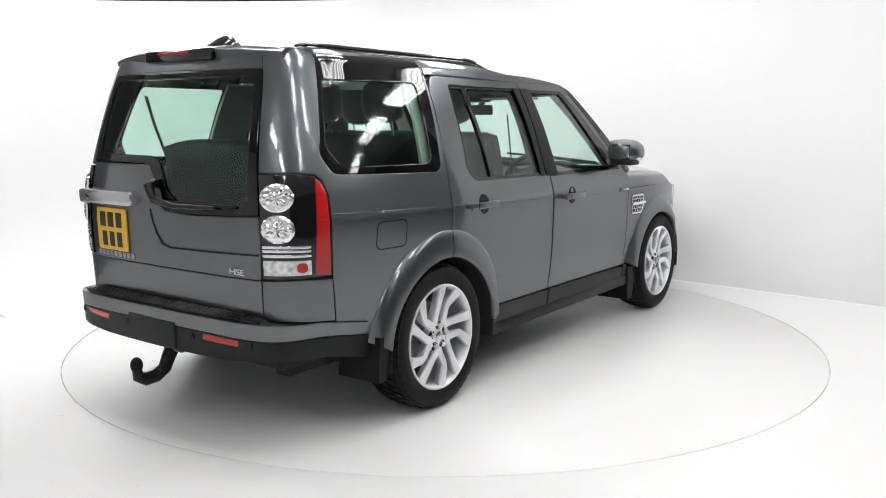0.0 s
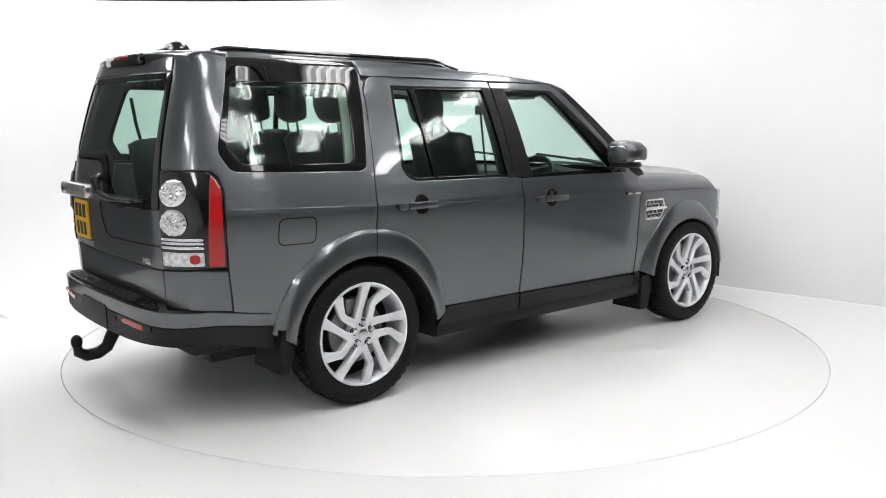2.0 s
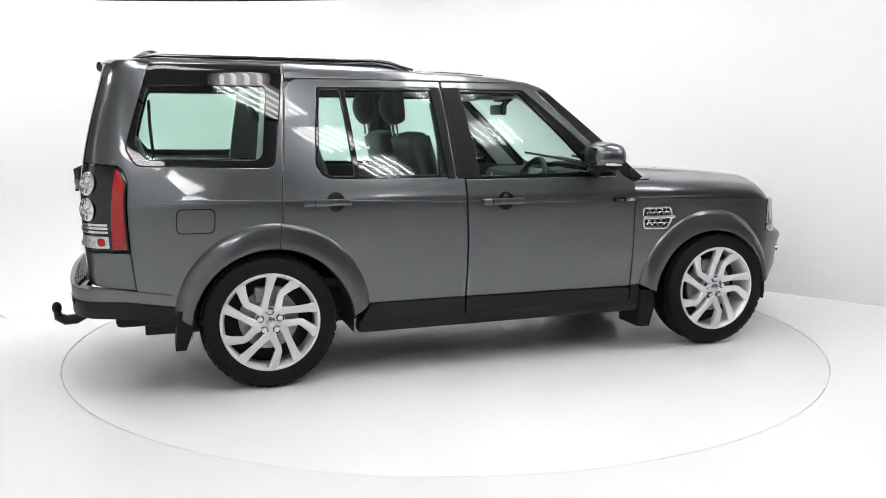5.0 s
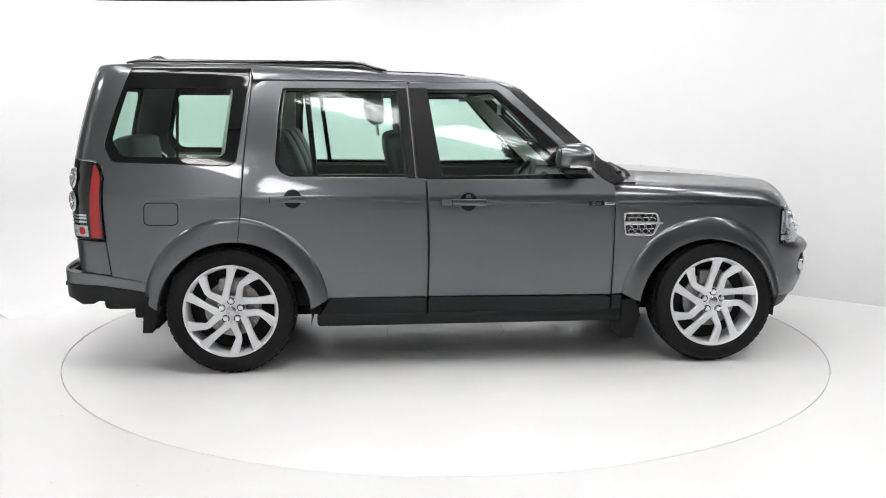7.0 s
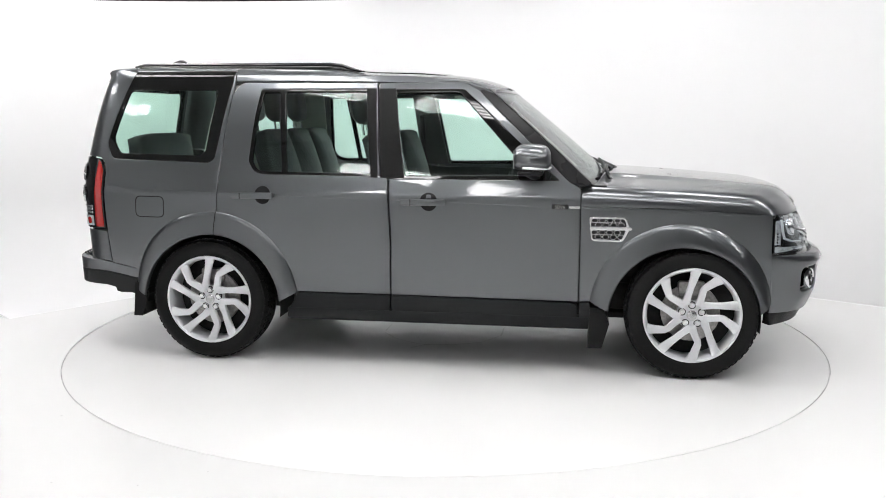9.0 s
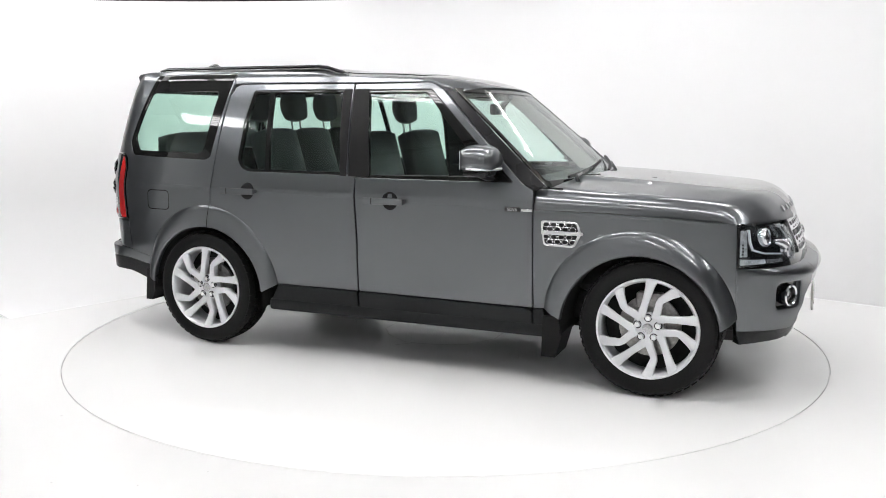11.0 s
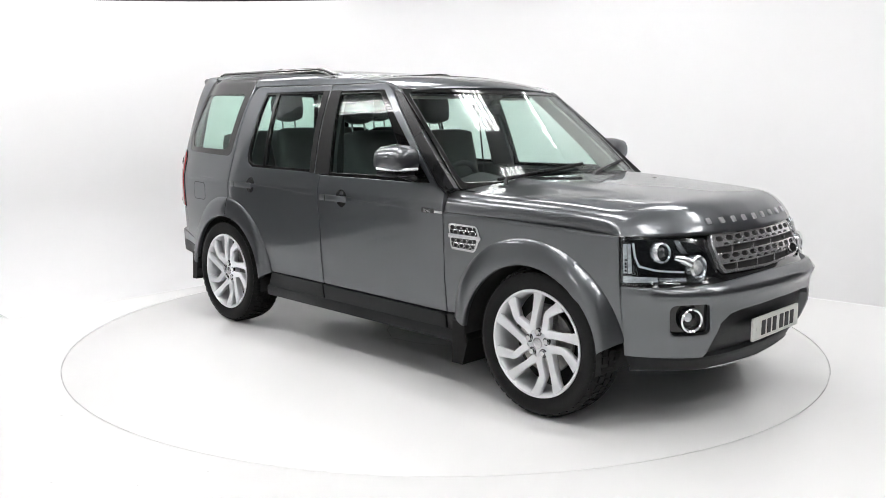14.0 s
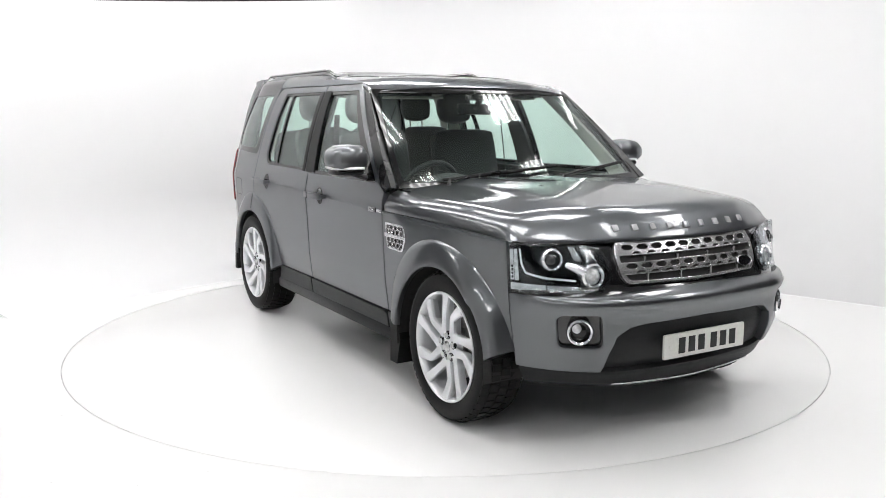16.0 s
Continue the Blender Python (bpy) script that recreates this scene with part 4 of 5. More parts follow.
bump_hi = panel("bumper_skin", half_hi + [(2 * S0 - s, z) for s, z in half_hi[::-1]][1:-1], BUMP, PAINT, bump_low, depth=.05, grid=(.05, .02), label="grey painted rear bumper skin")
# body above the bumper beside the tailgate, and the tailgate's foot
for mirror in (False, True):
    panel("rear_corner", [R(.642, .600), R(.75, .600), X(-2.143, .585), X(-2.151, .775), R(.80, .783), R(.645, .776)], SIDE, PAINT, car, depth=.03, mirror=mirror, grid=(.04, .03))
TG("tailgate_foot", [(-.640, .600), (.637, .600), (.637, .776), (-.640, .776)], PAINT, depth=.03, grid=(.08, .04))
# painted ledge on the bumper's top and the black ribbed tread let into it


def ledge(name, mat, half, out, rise, parent, label):
    bm = bmesh.new()
    cols = []
    for k in range(49):
        r = -half + 2 * half * k / 48
        a, b = BUMP(R(r, .60)[0], .60), SIDE(R(r * .95, .62)[0], .62)
        z0 = .602 - .016 * (abs(r) / .84) ** 2
        f = .9 * ease(abs(r), half - .16, half)
        b = b.lerp(a, f)
        zb = .618 + (z0 - .618) * f
        cols.append([bm.verts.new((a.x + out, a.y, z0 - .03)), bm.verts.new((a.x + out, a.y, z0 + rise)), bm.verts.new((b.x + .02, b.y, zb + rise * (1 - f))), bm.verts.new((b.x + .02, b.y, zb - .038))])
    for u, v in zip(cols, cols[1:]):
        for j in range(4):
            bm.faces.new((u[j], u[(j + 1) % 4], v[(j + 1) % 4], v[j]))
    bm.faces.new(cols[0]), bm.faces.new(cols[-1][::-1])
    bmesh.ops.recalc_face_normals(bm, faces=bm.faces[:])
    return part(name, bm, mat, parent, label, smooth=30)


ledge("bumper_ledge", PAINT, .765, .004, 0.0, bump_low, "grey painted bumper ledge")
tread = ledge("bumper_tread", CLAD, .70, .034, .005, bump_low, "black ribbed step on the rear bumper")
for i in range(6):
    bm = bmesh.new()
    f = .30 + .115 * i
    pts = []
    for k in range(31):
        r = (-.68 + .02 * i) + (1.36 - .04 * i) * k / 30
        a, b = BUMP(R(r, .60)[0], .60), SIDE(R(r * .95, .62)[0], .62)
        z0 = .602 - .016 * (abs(r) / .84) ** 2
        pts.append((a.x + (b.x - a.x) * f, a.y + (b.y - a.y) * f, z0 + .006 + (.618 - z0) * f))
    tube(bm, pts, .006, 6)
    part("tread_rib", bm, TRIM, tread, smooth=60)
# reflectors, sensors, tow cover, tow hook
for r0 in (-.59, .365):
    pn = panel("reflector", rounded([R(r0, .498), R(r0 + .215, .492), R(r0 + .215, .520), R(r0, .526)], .008), BUMP, RED, bump_low, off=.004, depth=.01, label="red rear reflector")
for r in (-.65, -.20, .29, .64):
    bm = bmesh.new()
    q = BUMP(R(r, .505)[0], .505)
    disc(bm, .015, -.004, .004, 16, Matrix.Translation(q) @ Matrix.Rotation(-math.pi / 2, 4, "Y"))
    part("parking_sensor", bm, SEAL, bump_low, smooth=30)
panel("tow_cover", rounded([R(-.19, .425), R(.17, .425), R(.17, .552), R(-.19, .556)], .012), BUMP, CLAD, bump_low, off=.006, depth=.01, label="black tow eye cover")
bm = bmesh.new()
tube(bm, [(-2.36, -.02, .42), (-2.40, -.02, .40), (-2.43, -.02, .35), (-2.455, -.02, .30), (-2.50, -.02, .275), (-2.56, -.02, .272), (-2.60, -.02, .295), (-2.605, -.02, .335)], [.04, .038, .034, .032, .032, .032, .028, .022], 10)
hook = part("tow_bar", bm, TRIM, car, "black swan-neck tow bar with covered ball", smooth=50)
bm = bmesh.new()
bmesh.ops.create_uvsphere(bm, u_segments=16, v_segments=10, radius=.029)
for v in bm.verts:
    v.co = Vector((v.co.x - 2.605, v.co.y - .02, v.co.z * 1.3 + .350))
part("ball_cover", bm, SEAL, hook, "black rubber ball cover", smooth=60)
bm = bmesh.new()
disc(bm, .026, -.03, .03, 16, Matrix.Translation((-2.40, -.06, .40)) @ Matrix.Rotation(math.pi / 2, 4, "X"))
disc(bm, .017, -.06, .0, 12, Matrix.Translation((-2.41, -.09, .41)) @ Matrix.Rotation(math.pi / 2, 4, "X"))
part("tow_lock", bm, GREEN, hook, "green lock wheel", smooth=40)

# number plate, plate lamp bar, badges
pl = TG("number_plate", rounded([(-.556, .828), (-.290, .828), (-.290, 1.038), (-.556, 1.038)], .01), YELLOW, off=.012, depth=.010, parent=tail, label="square yellow number plate")


def plate_bars(parent, rows, put):
    for (a0, a1, z0, z1) in rows:
        put(parent, a0, a1, z0, z1)


def tail_bar(parent, a0, a1, z0, z1):
    panel("plate_bar", [R(a0, z0), R(a1, z0), R(a1, z1), R(a0, z1)], SIDE, INK_SHADE, parent, off=.0135, depth=.002, roll=0, edge=.004)


plate_bars(pl, [(-.520 + .072 * k, -.470 + .072 * k, .945, 1.018) for k in range(3)] + [(-.505 + .066 * k, -.463 + .066 * k, .848, .921) for k in range(3)], tail_bar)
bm = bmesh.new()
base = SIDE(R(-.42, 1.09)[0], 1.09)
add_box(bm, (base.x - .052, .195, 1.058), (base.x + .02, .635, 1.132), .018)
bar = part("plate_lamp_bar", bm, SATIN, tail, "brushed silver bar over the number plate", smooth=40)
bm = bmesh.new()
disc(bm, .020, -.002, .003, 20, Matrix.Translation((base.x - .053, .575, 1.095)) @ Matrix.Rotation(-math.pi / 2, 4, "Y") @ Matrix.Diagonal((.55, 1.2, 1, 1)))
part("maker_badge", bm, GLOSSBLACK, bar, "small dark oval badge", smooth=30)
for k in range(9):
    r = -.575 + .0375 * k
    panel("nameplate_block", [R(r, .795), R(r + .027, .795), R(r + .027, .820), R(r, .820)], SIDE, BLOCK, tail, off=.006, depth=.006, roll=.001, edge=.003)
q = SIDE(R(.50, .795)[0], .795)
lettering("trim_letters", "HSE", 0.048, 0.003, LETTER, tail, Matrix.Translation((q.x - .006, -.50, .796)) @ Matrix(((0, 0, -1, 0), (-1, 0, 0, 0), (0, 1, 0, 0), (0, 0, 0, 1))) @ Matrix.Diagonal((1.25, .8, 1, 1)), "raised silver trim letters")
# rear wiper
bm = bmesh.new()
w0 = SIDE(R(-.045, 1.15)[0], 1.15)
tube(bm, [w0 + Vector((-.012, 0, .03)), w0 + Vector((-.045, 0, .02)), w0 + Vector((-.045, -.03, -.045)), SIDE(R(.12, 1.082)[0], 1.082) + Vector((-.03, 0, 0)), SIDE(R(.40, 1.088)[0], 1.088) + Vector((-.022, 0, 0))], [.026, .026, .02, .013, .008], 8)
wiper = part("rear_wiper", bm, TRIM, rear_glass, "black rear wiper", smooth=50)
bm = bmesh.new()
tube(bm, [SIDE(R(r, 1.092)[0], 1.092) + Vector((-.014, 0, .004)) for r in np.linspace(.05, .52, 6)], .008, 6)
part("wiper_blade", bm, SEAL, wiper, smooth=50)

def facet_lens(name, centre, normal, ra, rb, bulge, parent, label):
    """A clear pressed lens: rings of small facets over a shallow dome."""
    up = Vector((0, 0, 1))
    side = up.cross(normal).normalized()
    up = normal.cross(side)
    bm = bmesh.new()
    rnd = random.Random(5)
    mid = bm.verts.new(centre + normal * bulge)
    rings = []
    for i in range(1, 8):
        f = i / 7
        ring = []
        for k in range(28):
            an = 2 * math.pi * (k + .5 * (i % 2)) / 28
            h = bulge * (1 - f ** 2.2) + (rnd.uniform(-.0024, .0024) if i < 7 else -.006)
            ring.append(bm.verts.new(centre + side * (ra * f * math.cos(an)) + up * (rb * f * math.sin(an)) + normal * h))
        rings.append(ring)
    for k in range(28):
        bm.faces.new((mid, rings[0][k], rings[0][(k + 1) % 28]))
    for i in range(6):
        u, v = rings[i], rings[i + 1]
        for k in range(28):
            j = (k + 1) % 28
            if i % 2:
                bm.faces.new((u[k], v[k], u[j])), bm.faces.new((v[k], v[j], u[j]))
            else:
                bm.faces.new((u[k], v[k], v[j])), bm.faces.new((u[k], v[j], u[j]))
    bmesh.ops.recalc_face_normals(bm, faces=bm.faces[:])
    return part(name, bm, FACET, parent, label)


# tail lamps
for mirror in (False, True):
    sg = -1 if mirror else 1
    lamp = panel("tail_lamp", [R(.652, .790), R(.80, .793), X(-2.155, .796), X(-2.155, 1.150), X(-2.185, 1.205), X(-2.22, 1.232), R(.80, 1.240), R(.652, 1.243)], SIDE, GLOSSBLACK, car, off=.006, depth=.03, mirror=mirror,
                 grid=(.03, .03), label="black tail lamp with two round clear lenses and a red strip")
    for z in (1.143, 1.008):
        c = R(.728, z)
        q = SIDE(c[0], z)
        n = (SIDE(c[0] + .03, z) - SIDE(c[0] - .03, z)).cross(SIDE(c[0], z + .02) - SIDE(c[0], z - .02)).normalized()
        if mirror:
            q.y, n.y = -q.y, -n.y
        facet_lens("round_lens", q + n * .009, n, .076, .063, .008, lamp, "round clear lens")
    s2 = X(-2.163, 1)[0]
    s1 = X(-2.236, 1)[0]
    panel("red_strip", rounded([(s2, .803), (s2, 1.148), (s2 - .030, 1.205), (s2 - .052, 1.222), (s1 + .004, .803)], .006), SIDE, RED, lamp, off=.012, depth=.012, mirror=mirror, roll=.004, edge=.008, grid=(.03, .03), label="glossy red light strip")
    for z in (.908, .925, .887):
        panel("clear_strip", [R(.660, z), (s1 - .012, z), (s1 - .012, z + .012), R(.660, z + .012)], SIDE, REFLECT, lamp, off=.010, depth=.008, mirror=mirror, roll=.002, edge=.003)
    panel("clear_lens", rounded([R(.660, .805), (s1 - .012, .808), (s1 - .012, .872), R(.660, .872)], .006), SIDE, LENS, lamp, off=.010, depth=.01, mirror=mirror, roll=.003, label="clear reversing lens")
    panel("fog_lens", rounded([(s1 - .075, .818), (s1 - .030, .820), (s1 - .030, .862), (s1 - .075, .862)], .02), SIDE, RED, lamp, off=.014, depth=.01, mirror=mirror, roll=.003)

# ---------------------------------------------------------------- nose
NOSE = lambda n, o, mat, holes=(), parent=car, label="", surf=SIDE, **kw: panel(n, [F(*q) for q in o], surf, mat, parent, [[F(*q) for q in h] for h in holes], label=label, **kw)
mask = panel("front_mask", [X(1.872, .715)] + [F(r, .700) for r in (.7, .4, 0, -.4, -.7)] + [(2 * S1 - X(1.872, .715)[0], .715), (2 * S1 - X(1.872, .95)[0], .945)] + [F(r, .952) for r in (-.7, -.4, 0, .4, .7)] + [X(1.872, .945)],
             SIDE, GLOSSBLACK, car, off=-.012, depth=.03, grid=(.05, .03), label="gloss black panel round grille and headlamps")
OUT = lambda s, z: SIDE(s, z) + Vector(((.022 * math.exp(-((z - .680) / .045) ** 2) - .03 * ease(.5 - z, 0, .2)) * ease(SIDE(s, .65).x, 1.88, 2.0) + .014 * ease(SIDE(s, .65).x, 1.87, 2.05), 0, 0))
bo = [X(1.882, .380), X(1.8705, .712), F(.78, .718), F(.6, .722), F(.40, .728), F(.2, .733), F(0, .735)]
bo = bo + [(2 * S1 - s, z) for s, z in bo[:-1][::-1]]
bo += [F(-.55, .362), F(-.535, .46), F(-.505, .535), F(-.44, .574), F(-.36, .585), F(0, .592), F(.36, .585), F(.44, .574), F(.505, .535), F(.535, .46), F(.55, .362)]
fogs = [rounded([F(r0 + .012 * d, .488), F(r0 + .180 * d, .488), F(r0 + .180 * d, .634), F(r0 + .012 * d, .634)], .035) for r0, d in ((.555, 1), (-.555, -1))]
bumper = panel("front_bumper", bo, OUT, PAINT, car, fogs, depth=.06, grid=(.045, .03), edge=.012, roll=.006, label="grey painted front bumper")
panel("front_grille_lower", [F(.57, .34), F(.555, .47), F(.52, .55), F(.44, .595), F(0, .605), F(-.44, .595), F(-.52, .55), F(-.555, .47), F(-.57, .34)], OUT, CLAD, bumper, off=-.045, depth=.02, grid=(.06, .04), label="black lower intake")
vl = [X(1.915, .30), X(1.885, .376), F(.6, .352), F(.44, .345), F(0, .338)]
lipo = vl + [(2 * S1 - s, z) for s, z in vl[:-1][::-1]]
lipo += [F(-.6, .285), F(-.3, .262), F(0, .258), F(.3, .262), F(.6, .285)]
valance = panel("front_valance", lipo, OUT, CLAD, bumper, off=-.012, depth=.06, grid=(.05, .03), edge=.012, roll=.008, label="black lower front valance")
panel("skid_strip", rounded([F(-.47, .285), F(0, .268), F(.47, .285), F(.47, .294), F(0, .277), F(-.47, .294)], .003), OUT, SATIN, valance, off=-.004, depth=.012, edge=.004, roll=.002, label="silver skid strip")
shelf = panel("plate_shelf", rounded([F(-.40, .40), F(.40, .40), F(.36, .50), F(-.36, .50)], .02), OUT, CLAD, bumper, off=-.05, depth=.04, grid=(.06, .04))
plate = panel("number_plate", rounded([F(-.262, .408), F(.258, .408), F(.258, .521), F(-.262, .521)], .008), lambda s, z: Vector((2.246, s - S1, z)), WHITEPLATE, bumper, off=0, depth=.012, label="white number plate with dark characters")
for k in range(6):
    a0 = .170 - .062 * k - (.018 if k > 2 else 0)
    part("plate_bar", box((2.2445, -a0, .428), (2.2485, -a0 + .040, .500)), INK_SHADE, plate)
for y in (-.225, .225):
    bm = bmesh.new()
    disc(bm, .007, 0, .003, 12, Matrix.Translation((2.246, y, .465)) @ Matrix.Rotation(math.pi / 2, 4, "Y"))
    part("plate_screw", bm, WHITEPLATE, plate)
# fog lamps
for r0, d in ((.555, 1), (-.555, -1)):
    pod = panel("fog_pod", rounded([F(r0 - .006 * d, .474), F(r0 + .196 * d, .474), F(r0 + .196 * d, .646), F(r0 - .006 * d, .646)], .03), OUT, GLOSSBLACK, bumper, off=-.03, depth=.02, label="black fog lamp recess")
    q = OUT(F(r0 + .10 * d, .562)[0], .562)
    n = Vector((.88, -d * .47, 0)).normalized()
    m = Matrix.Translation(q - n * .012) @ n.to_track_quat("Z", "Y").to_matrix().to_4x4()
    bm = bmesh.new()
    spin(bm, [(.044, -.01), (.045, .012), (.052, .018), (.058, .012), (.058, -.01)], 32, m)
    lamp = part("fog_lamp", bm, CHROME, pod, "round fog lamp with a bright ring", smooth=40)
    bm = bmesh.new()
    spin(bm, [(1e-4, .0), (.025, -.001), (.040, -.006), (.045, -.012)], 28, m)
    part("lens", bm, PIANO, lamp, "dark fog lamp lens", smooth=60)
    bm = bmesh.new()
    spin(bm, [(1e-4, .006), (.014, .004), (.022, -.003)], 20, m @ Matrix.Translation((-.012, .012, 0)))
    part("bulb_lens", bm, LENS, lamp, smooth=60)

# headlamps
for mirror in (False, True):
    d = -1 if mirror else 1
    hs = [X(1.878, .728), X(1.876, .925), X(1.90, .938), F(.70, .935), F(.62, .926), F(.52, .905), F(.475, .86), F(.475, .78), F(.52, .735), F(.62, .727), F(.74, .726)]
    pod = panel("headlamp", hs, SIDE, GLOSSBLACK, car, off=-.004, depth=.02, mirror=mirror, grid=(.04, .03), label="headlamp with projector and light strip behind clear cover")

    def on(r, z, lift):
        s, zz = F(r, z)
        p0 = SIDE(s, zz)
        n = (SIDE(s + .002, zz) - SIDE(s - .002, zz)).cross(SIDE(s, zz + .002) - SIDE(s, zz - .002)).normalized()
        q = p0 + n * lift
        if mirror:
            q.y, n.y = -q.y, -n.y
        return q, n
    for nm, r, z, rad, mat in (("projector", .695, .865, .050, REFLECT), ("main_beam", .555, .795, .056, LENS)):
        q, n = on(r, z, .004)
        n = (n + Vector((1.2, 0, 0))).normalized()
        m = Matrix.Translation(q) @ n.to_track_quat("Z", "Y").to_matrix().to_4x4()
        bm = bmesh.new()
        spin(bm, [(rad * .70, -.02), (rad * .74, .010), (rad * .86, .016), (rad, .008), (rad * 1.02, -.03)], 32, m)
        ring = part(nm, bm, REFLECT, pod, "silver lamp ring", smooth=40)
        bm = bmesh.new()
        spin(bm, [(1e-4, .018), (rad * .3, .016), (rad * .55, .008), (rad * .72, -.006)], 28, m)
        part("lens", bm, LENS if nm == "main_beam" else material("projector_glass", (.03, .032, .035), .02, coat=1.0) if not mirror else bpy.data.materials["projector_glass"], ring, smooth=60)
    # light strip bent round the projector, outer reflector and lower indicator
    panel("light_strip", [X(1.942, .916), X(1.946, .850), X(1.966, .806), F(.735, .783), F(.625, .772), F(.625, .780), F(.735, .792), X(1.972, .814), X(1.955, .852), X(1.951, .916)], SIDE, DAYLIGHT, pod, off=.010, depth=.014, mirror=mirror, edge=.003, roll=.002, label="white daytime light strip")
    for x0, x1 in ((1.884, 1.905), (1.908, 1.930)):
        panel("side_reflector", rounded([X(x0, .775), X(x0, .912), X(x1, .915), X(x1, .778)], .004), SIDE, LENS, pod, off=.002, depth=.008, mirror=mirror, edge=.004, roll=.002)
    for k in range(4):
        z = .786 + .016 * k
        panel("marker_lens", rounded([X(1.893, z), X(1.893, z + .010), X(1.903, z + .010), X(1.903, z)], .003), SIDE, GLOSSBLACK, pod, off=.006, depth=.004, mirror=mirror, edge=.002, roll=.001)
    panel("indicator", rounded([X(1.886, .734), X(1.886, .766), X(1.955, .762), F(.735, .757), F(.735, .736)], .004), SIDE, LENS, pod, off=.005, depth=.008, mirror=mirror, edge=.005, label="clear ribbed indicator lens")
    panel("indicator", rounded([F(.730, .736), F(.730, .755), F(.620, .750), F(.620, .734)], .004), SIDE, REFLECT, pod, off=.004, depth=.008, mirror=mirror, edge=.004)
    q0, n0 = on(.650, .842, .006)
    q1, n1 = on(.590, .812, .010)
    bm = bmesh.new()
    tube(bm, [q0, q0.lerp(q1, .5) + Vector((.006, 0, .004)), q1], [.012, .020, .026], 12)
    part("reflector_bowl", bm, REFLECT, pod, "bright reflector bowl beside the main beam", smooth=50)
    panel("bezel", rounded([F(.583, .858), F(.612, .858), F(.622, .918), F(.600, .918)], .006), SIDE, SATIN, pod, off=.003, depth=.008, mirror=mirror, edge=.004)
    cover = [X(1.876, .724), X(1.874, .930), X(1.90, .942), F(.70, .938), F(.62, .930), F(.50, .912), F(.470, .86), F(.470, .78), F(.51, .732), F(.62, .724), F(.74, .722)]
    panel("clear_cover", cover, SIDE, CLEAR, pod, off=.016, depth=.003, mirror=mirror, grid=(.04, .03), roll=.004, edge=.012, label="clear lamp cover")

# grille
G = lambda r, z: F(r * .962, z)
go = [G(.435, .930), G(.455, .875), G(.445, .79), G(.415, .752), G(0, .742), G(-.415, .752), G(-.445, .79), G(-.455, .875), G(-.435, .930), G(0, .942)]
gi = [G(.415, .918), G(.435, .87), G(.425, .797), G(.40, .766), G(0, .756), G(-.40, .766), G(-.425, .797), G(-.435, .87), G(-.415, .918), G(0, .929)]
grille = panel("grille", rounded(go, .02), SIDE, SATIN, car, [rounded(gi, .02)], off=.014, depth=.03, edge=.005, roll=.004, label="silver grille with pierced horizontal bars")
# black sheet gives the grille's holes their shade by colour
panel("grille_shade_back", rounded(go, .02), SIDE, INK_SHADE, grille, off=-.004, depth=.008, roll=0, grid=(.08, .05))
for zc in (.892, .814):
    holes = []
    for k in range(10):
        r = -.378 + .084 * k
        holes.append([G(r - .034, zc + .012), G(r - .019, zc + .023), G(r + .019, zc + .023), G(r + .034, zc + .012), G(r + .019, zc + .001), G(r - .019, zc + .001)])
        if k < 9:
            holes.append([G(r + .014, zc - .016), G(r + .028, zc - .007), G(r + .056, zc - .007), G(r + .070, zc - .016)])
    panel("grille_bar", [G(-.432, zc + .028), G(-.436, zc - .021), G(0, zc - .023), G(.436, zc - .021), G(.432, zc + .028), G(0, zc + .030)], SIDE, SATIN, grille, holes, off=.012, depth=.014, edge=.002, roll=.001, grid=(.08, .05), step=.05)
for r in (-.30, -.10, .10, .30):
    for z in (.777, .851):
        a = SIDE(G(r, z)[0], z)
        part("grille_post", box((a.x - .005, a.y - .004, z - .016), (a.x + .008, a.y + .004, z + .016)), SATIN, grille)
q = SIDE(G(-.345, .797)[0], .797)
bm = bmesh.new()
disc(bm, .045, 0, .012, 28, Matrix.Translation(q + Vector((.012, 0, 0))) @ Matrix.Rotation(math.pi / 2 - .35, 4, "Y") @ Matrix.Diagonal((.55, 1, 1, 1)))
part("maker_badge", bm, GLOSSBLACK, grille, "dark oval badge with silver rim", smooth=30)
bm = bmesh.new()
spin(bm, [(.043, .011), (.047, .015), (.050, .010)], 28, Matrix.Translation(q + Vector((.012, 0, 0))) @ Matrix.Rotation(math.pi / 2 - .35, 4, "Y") @ Matrix.Diagonal((.55, 1, 1, 1)))
part("badge_rim", bm, SATIN, grille, smooth=40)

# ---------------------------------------------------------------- wheels
TYRE_R, RIM_R = .369, .268


